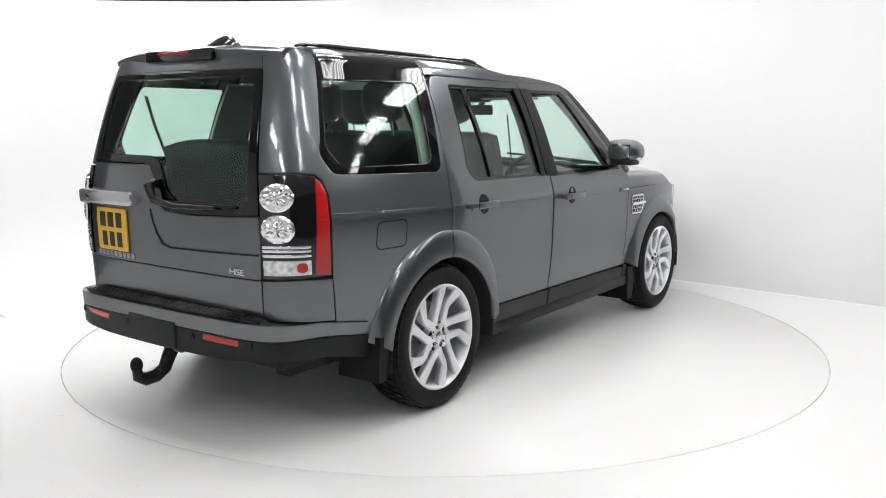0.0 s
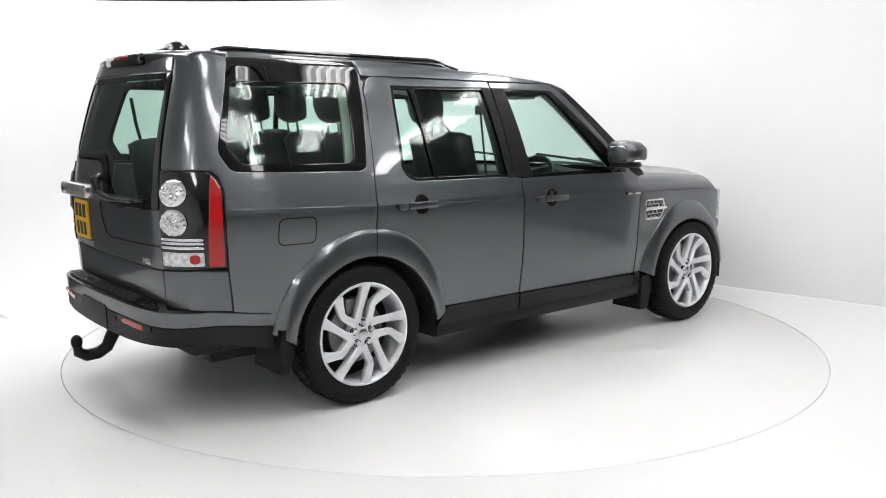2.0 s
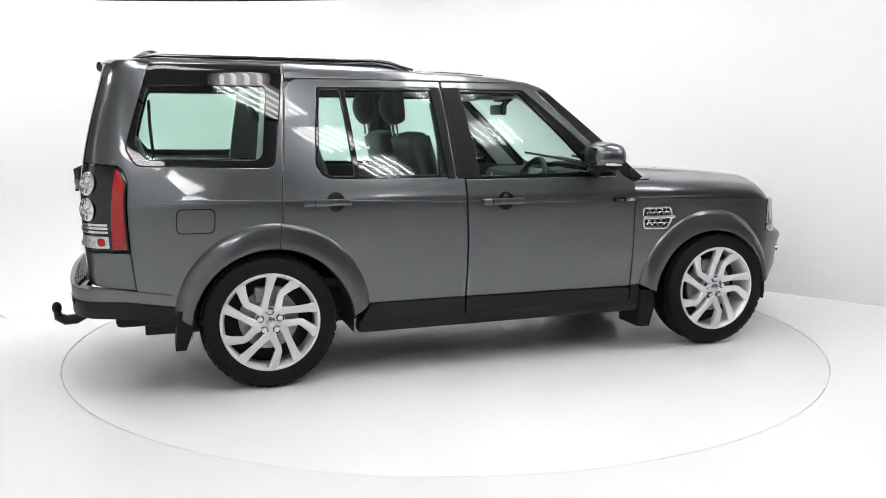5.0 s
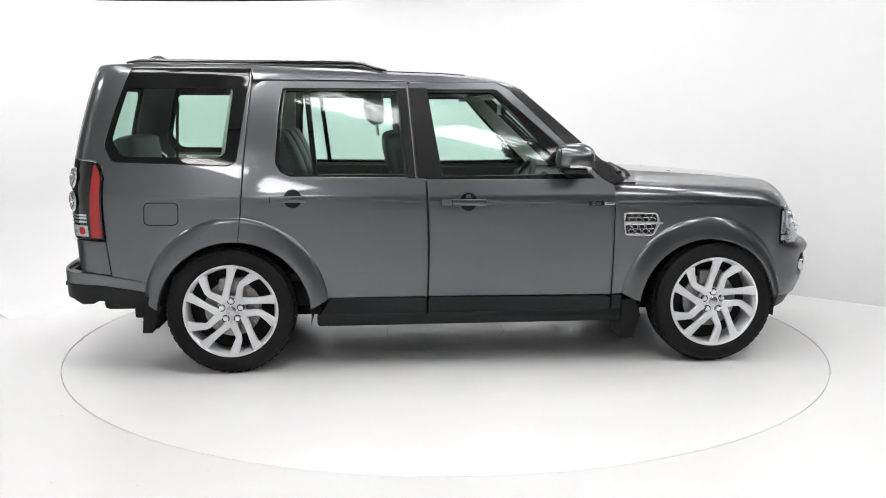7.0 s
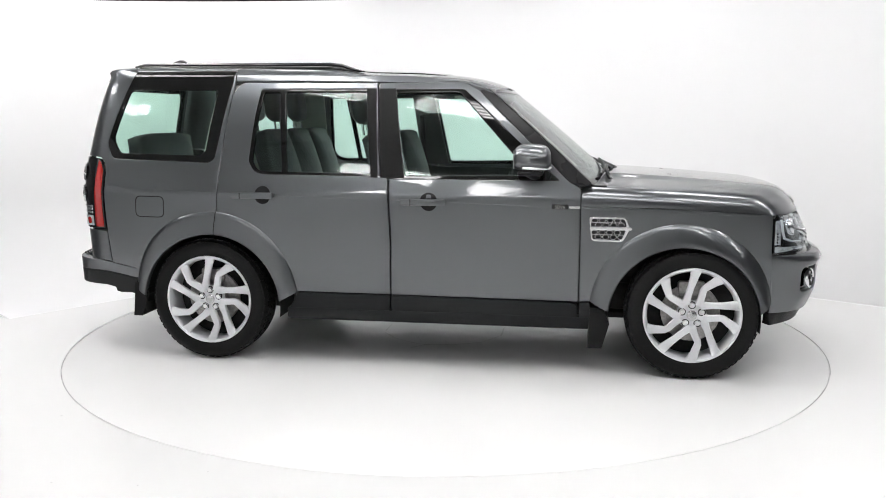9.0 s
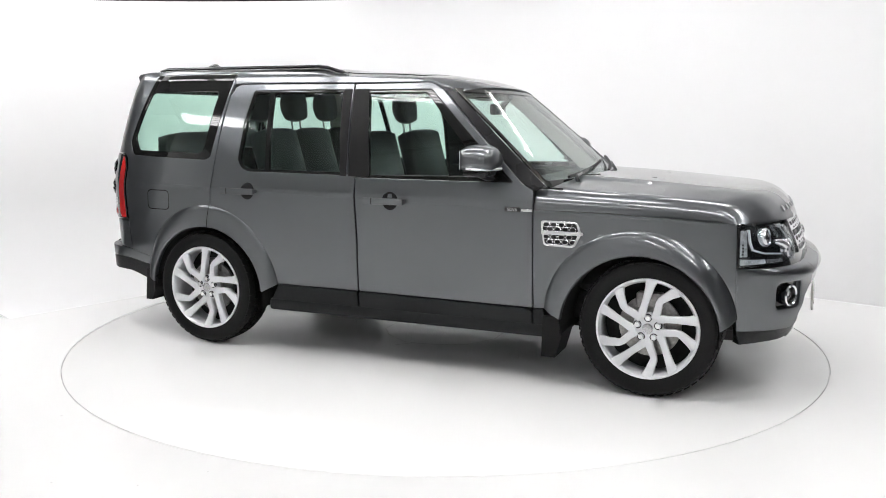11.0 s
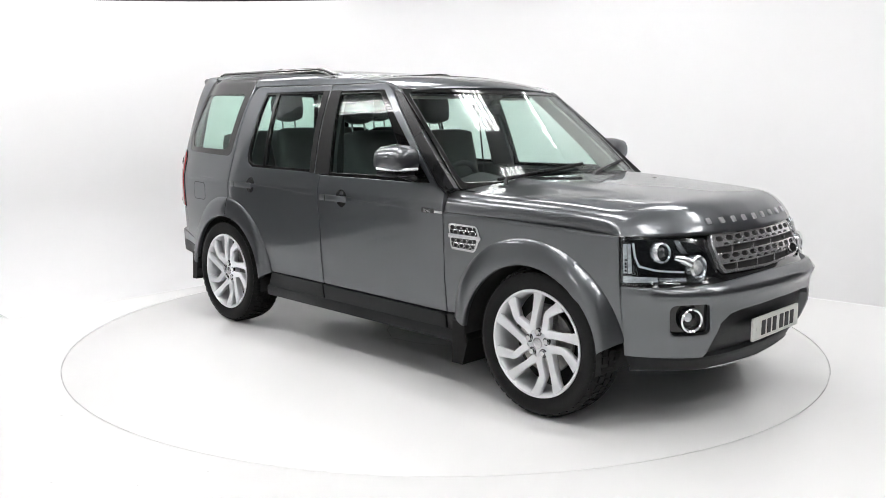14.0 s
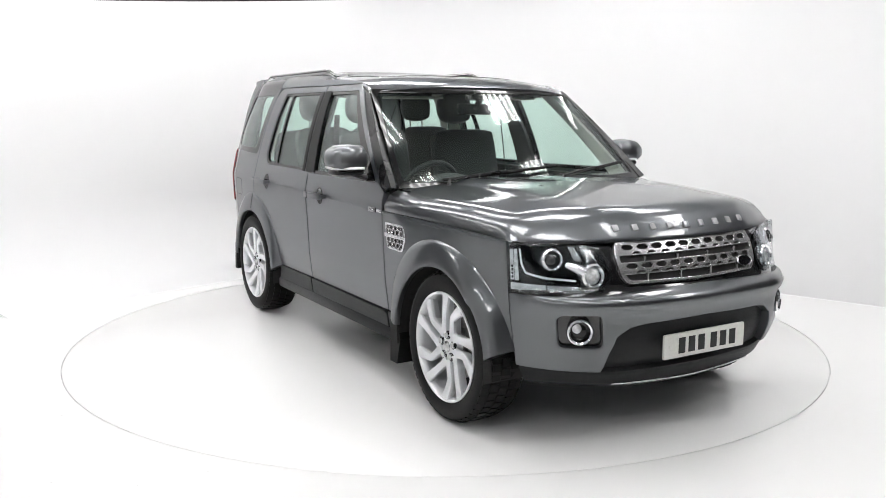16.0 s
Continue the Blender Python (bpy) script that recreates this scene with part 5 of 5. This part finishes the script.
def wheel(x, sgn):
    """A wheel whose local z axis points out of the car."""
    bm = bmesh.new()
    spin(bm, [(.262, -.20), (.250, -.10), (.246, -.03), (.254, -.006), (.262, .004), (.272, .004), (.274, -.004), (.272, -.20)], 72)
    bmesh.ops.recalc_face_normals(bm, faces=bm.faces[:])
    w = part("wheel", bm, ALLOY, car, "silver alloy wheel with five pairs of bent spokes", smooth=32)
    bm = bmesh.new()
    spin(bm, [(1e-4, -.020), (.030, -.018), (.046, -.024), (.078, -.026), (.084, -.040), (.080, -.075)], 40)
    bmesh.ops.recalc_face_normals(bm, faces=bm.faces[:])
    part("hub", bm, ALLOY, w, smooth=32)
    for pts, wd in (([(.262, 87), (.225, 88.5), (.16, 94), (.115, 102), (.072, 120)], .025), ([(.262, 127), (.225, 131), (.170, 139.5), (.152, 140), (.105, 135), (.066, 126)], .025)):
        bm = bmesh.new()
        P3 = [Vector((r * math.cos(radians(a)), r * math.sin(radians(a)), 0)) for r, a in pts]
        rows = []
        for i, q in enumerate(P3):
            dd = (P3[min(i + 1, len(P3) - 1)] - P3[max(i - 1, 0)]).normalized()
            nn = Vector((-dd.y, dd.x, 0))
            r = pts[i][0]
            zt = .002 - .022 * max(0.0, 1 - (r - .06) / .2) ** 1.4
            k = wd * float(np.interp(r, [.066, .11, .16, .22, .262], [1.15, .80, .80, .95, 1.30]))
            rows.append([bm.verts.new(q + nn * k * off + Vector((0, 0, zt + dz))) for off, dz in ((.45, -.05), (1.0, -.014), (.90, -.003), (.70, 0), (-.70, 0), (-.90, -.003), (-1.0, -.014), (-.45, -.05))])
        for u, v in zip(rows, rows[1:]):
            for j in range(8):
                bm.faces.new((u[j], u[(j + 1) % 8], v[(j + 1) % 8], v[j]))
        bm.faces.new(rows[0]), bm.faces.new(rows[-1])
        bmesh.ops.recalc_face_normals(bm, faces=bm.faces[:])
        spoke = part("spoke", bm, ALLOY, w, smooth=28)
        for k in range(1, 5):
            o = new("spoke", spoke.data)
            o.parent = w
            o.rotation_euler = (0, 0, radians(72 * k))
    bm = bmesh.new()
    prof = [(.262, -.215), (.285, -.228), (.325, -.232), (.352, -.222), (.364, -.205), (TYRE_R, -.18), (TYRE_R + .001, -.11), (TYRE_R, -.045), (.364, -.018), (.352, .000), (.325, .010), (.290, .007), (.274, -.001), (.268, -.006)]
    spin(bm, prof, 96)
    bmesh.ops.recalc_face_normals(bm, faces=bm.faces[:])
    tyre = part("tyre", bm, RUBBER, w, "black treaded tyre", smooth=60)
    bm = bmesh.new()
    for k in range(48):
        for lane, (z0, z1, sh) in enumerate(((-.030, .000, 0), (-.082, -.036, .5), (-.134, -.088, 0), (-.186, -.140, .5), (-.222, -.192, 0))):
            a = 2 * math.pi * (k + sh) / 48
            c = []
            rr = TYRE_R + .0065 if 0 < lane < 4 else TYRE_R + .0055
            for da, zz in ((-.046, z0), (.046, z0), (.046 + .014, z1), (-.046 + .014, z1)):
                edge = abs(zz + .11)
                rad = rr - (.0 if edge < .075 else .0065 + (edge - .08) * .30)
                c.append(Vector((rad * math.cos(a + da), rad * math.sin(a + da), zz)))
            top_ = [bm.verts.new(q) for q in c]
            bot = [bm.verts.new((q.x * .975, q.y * .975, q.z)) for q in c]
            bm.faces.new(top_)
            for j in range(4):
                bm.faces.new((top_[j], bot[j], bot[(j + 1) % 4], top_[(j + 1) % 4]))
    bmesh.ops.recalc_face_normals(bm, faces=bm.faces[:])
    tagged(part("tread", bm, RUBBER, tyre), kind="stuff")
    bm = bmesh.new()
    disc(bm, .165, -.105, -.085, 40)
    disc(bm, .085, -.085, -.060, 32)
    part("brake_disc", bm, STEEL, w, "dull steel brake disc", smooth=30)
    bm = bmesh.new()
    add_box(bm, (-.075, .10, -.12), (.075, .185, -.062), .015)
    part("brake_caliper", bm, STEEL, w, smooth=40)
    bm = bmesh.new()
    disc(bm, .262, -.19, -.17, 48)
    part("hub_plate", bm, UNDER, w)
    for k in range(5):
        a = radians(90 + 72 * k)
        bm = bmesh.new()
        disc(bm, .0150, -.035, -.010, 6, Matrix.Translation((.057 * math.cos(a), .057 * math.sin(a), 0)))
        part("wheel_nut", bm, CHROME, w, smooth=20)
        bm = bmesh.new()
        spin(bm, [(.0160, -.030), (.0170, -.0205), (.0215, -.0205), (.022, -.030)], 20, Matrix.Translation((.057 * math.cos(a), .057 * math.sin(a), 0)))
        part("nut_recess", bm, TRIM, w, smooth=30)
    bm = bmesh.new()
    spin(bm, [(1e-4, -.010), (.020, -.010), (.028, -.014), (.029, -.022)], 28)
    part("centre_cap", bm, SATIN, w, "silver centre cap", smooth=40)
    # local x to car x, local y to car z, local z outwards
    m = Matrix(((1, 0, 0, 0), (0, 0, -1, 0), (0, 1, 0, 0), (0, 0, 0, 1))) if sgn < 0 else Matrix(((-1, 0, 0, 0), (0, 0, 1, 0), (0, 1, 0, 0), (0, 0, 0, 1)))
    w.matrix_basis = Matrix.Translation((x, sgn * .925, TYRE_R + .0065)) @ m
    return w


for x in (-1.4425, 1.4425):
    for sg in (-1, 1):
        wheel(x, sg)

# ---------------------------------------------------------------- underside
bm = bmesh.new()
add_box(bm, (-2.25, -.62, .33), (2.02, .62, .50), .03)
add_box(bm, (-.93, -.85, .31), (.92, .85, .46), .03)
part("underbody", bm, UNDER, car, "dark underbody", smooth=40)
bm = bmesh.new()
for y in (-.45, .45):
    add_box(bm, (-2.1, y - .05, .25), (1.9, y + .05, .36), .01)
for x in (-1.4425, 1.4425):
    tube(bm, [(x, -.75, .36), (x, .75, .36)], .045, 10)
    bmesh.ops.create_uvsphere(bm, u_segments=14, v_segments=8, radius=.11, matrix=Matrix.Translation((x, .05, .33)))
add_box(bm, (-2.2, .25, .28), (-1.75, .60, .42), .06)
add_box(bm, (.2, -.3, .24), (.9, .3, .36), .03)
part("chassis", bm, UNDER, car, "dark chassis rails and axles", smooth=40)
# inner shell that closes the gaps between panels
bm = bmesh.new()
add_box(bm, (1.0, -.70, .50), (1.95, .70, .93), .05)
part("engine_bay", bm, UNDER, car)


# ---------------------------------------------------------------- cabin
bm = bmesh.new()
add_box(bm, (-2.22, -.70, .50), (.95, .70, .56), .01)
add_box(bm, (-2.25, -.60, .56), (-1.75, .60, .86), .03)
part("cabin_floor", bm, DARKIN, car)
for mirror in (False, True):
    sgn = 1 if mirror else -1
    panel("door_trim", onside([(-.90, .36), (-1.02, .75), (-1.30, .95), (-1.30, 1.14), (-.38, 1.135), (-.30, 1.12), (.72, 1.11), (.86, 1.02), (.86, .36)]), SIDE, DARKIN, car, off=-.050, depth=.02, mirror=mirror, grid=(.15, .08), label="black inner door trim")
    panel("load_bay_trim", onside([(-2.12, .84), (-2.12, 1.225), (-1.42, 1.205), (-1.36, .97), (-1.36, .84)]), SIDE, PALE, car, off=-.045, depth=.02, mirror=mirror, grid=(.15, .08), label="pale grey load bay trim")
    panel("pillar_trim", onside([(-1.490, 1.21), (-1.425, 1.70), (-1.17, 1.70), (-1.20, 1.21)]), SIDE, PALE, car, off=-.040, depth=.02, mirror=mirror, grid=(.15, .08), label="pale grey pillar trim")
    panel("pillar_trim", onside([(-.43, 1.14), (-.47, 1.68), (-.31, 1.68), (-.22, 1.14)]), SIDE, DARKIN, car, off=-.040, depth=.02, mirror=mirror, grid=(.15, .08))
    panel("pillar_trim", onside([(.08, 1.67), (.20, 1.67), (.78, 1.13), (.62, 1.13)]), SIDE, PALE, car, off=-.055, depth=.02, mirror=mirror, grid=(.15, .08))
    bm = bmesh.new()
    tube(bm, [(-.40, sgn * .66, 1.50), (-.38, sgn * .69, 1.15), (-.36, sgn * .72, .85)], .022, 6, .2)
    part("seat_belt", bm, SEAL, car, "black seat belt")


def cushion_mesh(w, d, h, puff=.03, n=7):
    """A padded slab, w wide (y), d long (x), h thick, with rounded sides."""
    bm = bmesh.new()
    add_box(bm, (-d / 2, -w / 2, 0), (d / 2, w / 2, h))
    bmesh.ops.subdivide_edges(bm, edges=bm.edges[:], cuts=n, use_grid_fill=True)
    for v in bm.verts:
        u, t, k = v.co.x / (d / 2), v.co.y / (w / 2), (v.co.z / h) * 2 - 1
        sx = 1 - .10 * max(abs(t), abs(k)) ** 4
        v.co = Vector((v.co.x * sx, v.co.y * (1 - .10 * max(abs(u), abs(k)) ** 4), h / 2 + (v.co.z - h / 2) * (1 - .25 * max(abs(u), abs(t)) ** 5)))
        v.co.z += puff * (1 - u * u) * (1 - t * t) * (1 if k > 0 else 0) - .012 * math.exp(-((abs(t) - .62) / .07) ** 2) * (1 if k > 0 else 0)
    return bm


def seat(x, y, width, headrest_w, rake=14, low=.56, back_h=.62):
    bm = cushion_mesh(width, .52, .20)
    bm.transform(Matrix.Translation((x + .05, y, low + .14)))
    s = part("seat", bm, LEATHER, car, "black leather seat", smooth=60)
    bm = cushion_mesh(width, back_h, .16)
    tilt = Matrix.Translation((x - .17, y, low + .24)) @ Matrix.Rotation(radians(-rake), 4, "Y") @ Matrix.Translation((-.12, 0, back_h / 2)) @ Matrix.Rotation(math.pi / 2, 4, "Y")
    bm.transform(tilt)
    part("backrest", bm, LEATHER, s, smooth=60)
    dx = -(back_h + .12) * math.sin(radians(rake))
    zt = low + .24 + (back_h + .0) * math.cos(radians(rake))
    bm = cushion_mesh(headrest_w, .23, .115, .02)
    for v in bm.verts:
        e = Vector((v.co.x / .115, v.co.y / (headrest_w * .56), (v.co.z - .0575) / .075))
        v.co = v.co.lerp(Vector((v.co.x, v.co.y, v.co.z)) / max(.001, e.length ** .8) if e.length > 1 else v.co, .75)
    bm.transform(Matrix.Translation((x - .29 + dx * .95, y, zt + .150)) @ Matrix.Rotation(radians(-6), 4, "Y") @ Matrix.Rotation(-math.pi / 2, 4, "Y") @ Matrix.Translation((0, 0, -.055)))
    hr = part("headrest", bm, LEATHER, s, "black leather headrest on steel rods", smooth=60)
    bm = bmesh.new()
    for k in (-.055, .055):
        tube(bm, [(x - .28 + dx * .9, y + k, zt - .03), (x - .29 + dx * .95, y + k, zt + .10)], .007, 6)
    part("headrest_rod", bm, CHROME, hr, smooth=60)
    return s


for y in (-.37, .37):
    seat(-.13, y, .52, .27)
for y in (-.44, 0, .44):
    seat(-.84, y, .43, .25, rake=16, low=.62, back_h=.58)
for y, top in ((-.10, 1.39),):
    bm = cushion_mesh(.80, .58, .14)
    bm.transform(Matrix.Translation((-2.03, y, top - .29)) @ Matrix.Rotation(radians(-98), 4, "Y"))
    part("rear_seat_back", bm, LEATHER, car, "black third-row seat back", smooth=60)

# dashboard, wheel, screen mirror
bm = bmesh.new()
rows = []
for k in range(21):
    y = -.76 + 1.52 * k / 20
    hump = .055 * math.exp(-((y + .37) / .18) ** 2)
    rows.append([bm.verts.new((x, y, z)) for x, z in ((.92 - .1 * (y / .76) ** 2, 1.085), (.72, 1.110), (.56, 1.105 + hump), (.50, 1.085 + hump), (.47, 1.03), (.50, .80), (.60, .60), (.92, .60))])
for u, v in zip(rows, rows[1:]):
    for j in range(8):
        bm.faces.new((u[j], u[(j + 1) % 8], v[(j + 1) % 8], v[j]))
bm.faces.new(rows[0]), bm.faces.new(rows[-1])
bmesh.ops.recalc_face_normals(bm, faces=bm.faces[:])
dash = part("dashboard", bm, DARKIN, car, "black moulded dashboard", smooth=40)
bm = bmesh.new()
add_box(bm, (.455, -.13, .86), (.475, .13, 1.05), .008)
part("centre_screen", bm, GLOSSBLACK, dash, "dark centre screen")
for y in (-.62, .62, -.17, .17):
    bm = bmesh.new()
    spin(bm, [(.030, 0), (.036, .008), (.045, .008), (.048, 0)], 24, Matrix.Translation((.47, y, 1.02)) @ Matrix.Rotation(-math.pi / 2, 4, "Y"))
    part("air_vent", bm, SATIN, dash, smooth=40)
sm = Matrix.Translation((.335, -.37, 1.045)) @ Matrix.Rotation(radians(-64), 4, "Y")
bm = bmesh.new()
spin(bm, [(.185 + .017 * math.cos(a), .017 * math.sin(a)) for a in np.linspace(0, 2 * math.pi, 10, endpoint=False)], 40, sm, close=True)
bmesh.ops.recalc_face_normals(bm, faces=bm.faces[:])
sw = part("steering_wheel", bm, LEATHER, car, "black leather steering wheel", smooth=80)
bm = bmesh.new()
disc(bm, .07, -.035, .0, 24, sm)
for a in (0, 2.2, -2.2):
    add_box(bm, (-.02, -.02, -.02), (.02, .02, 0), .0, sm @ Matrix.Rotation(a, 4, "Z") @ Matrix.Translation((-.11, 0, 0)) @ Matrix.Diagonal((3.6, 1, .6, 1)))
part("wheel_hub", bm, DARKIN, sw, smooth=40)
bm = bmesh.new()
tube(bm, [(.38, -.37, 1.02), (.60, -.37, .92)], .04, 10)
part("steering_column", bm, DARKIN, sw, smooth=50)
bm = box((.255, -.125, 1.500), (.285, .125, 1.570), .012)
rm = part("rear_view_mirror", bm, TRIM, car, "black rear-view mirror", smooth=40)
bm = bmesh.new()
tube(bm, [(.285, 0, 1.54), (.34, 0, 1.60)], .02, 8)
add_box(bm, (.25, -.07, 1.59), (.36, .07, 1.65), .02)
part("mirror_mount", bm, TRIM, rm, smooth=40)
for y in (-.36, .36):
    bm = box((.03, y - .18, 1.600), (.19, y + .18, 1.615), .006, None)
    part("sun_visor", bm, PALE, car, "pale grey sun visor", smooth=40)
# load belt and parcel tray
bm = bmesh.new()
tube(bm, [(-2.02, .63, 1.60), (-2.02, .57, 1.45), (-2.00, .42, 1.12)], .011, 6, .3)
part("seat_belt", bm, SEAL, car, "black seat belt")


# ---------------------------------------------------------------- what turns
def motions():
    rows = []
    for t, a in TURN:
        rows.append((t, Matrix.Rotation(radians(a), 4, "Z") @ Matrix.Translation((CAR_X, CAR_Y, 0))))
    walk(car, rows)
    walk(turntable, [(t, Matrix.Rotation(radians(a), 4, "Z")) for t, a in TURN])


motions()
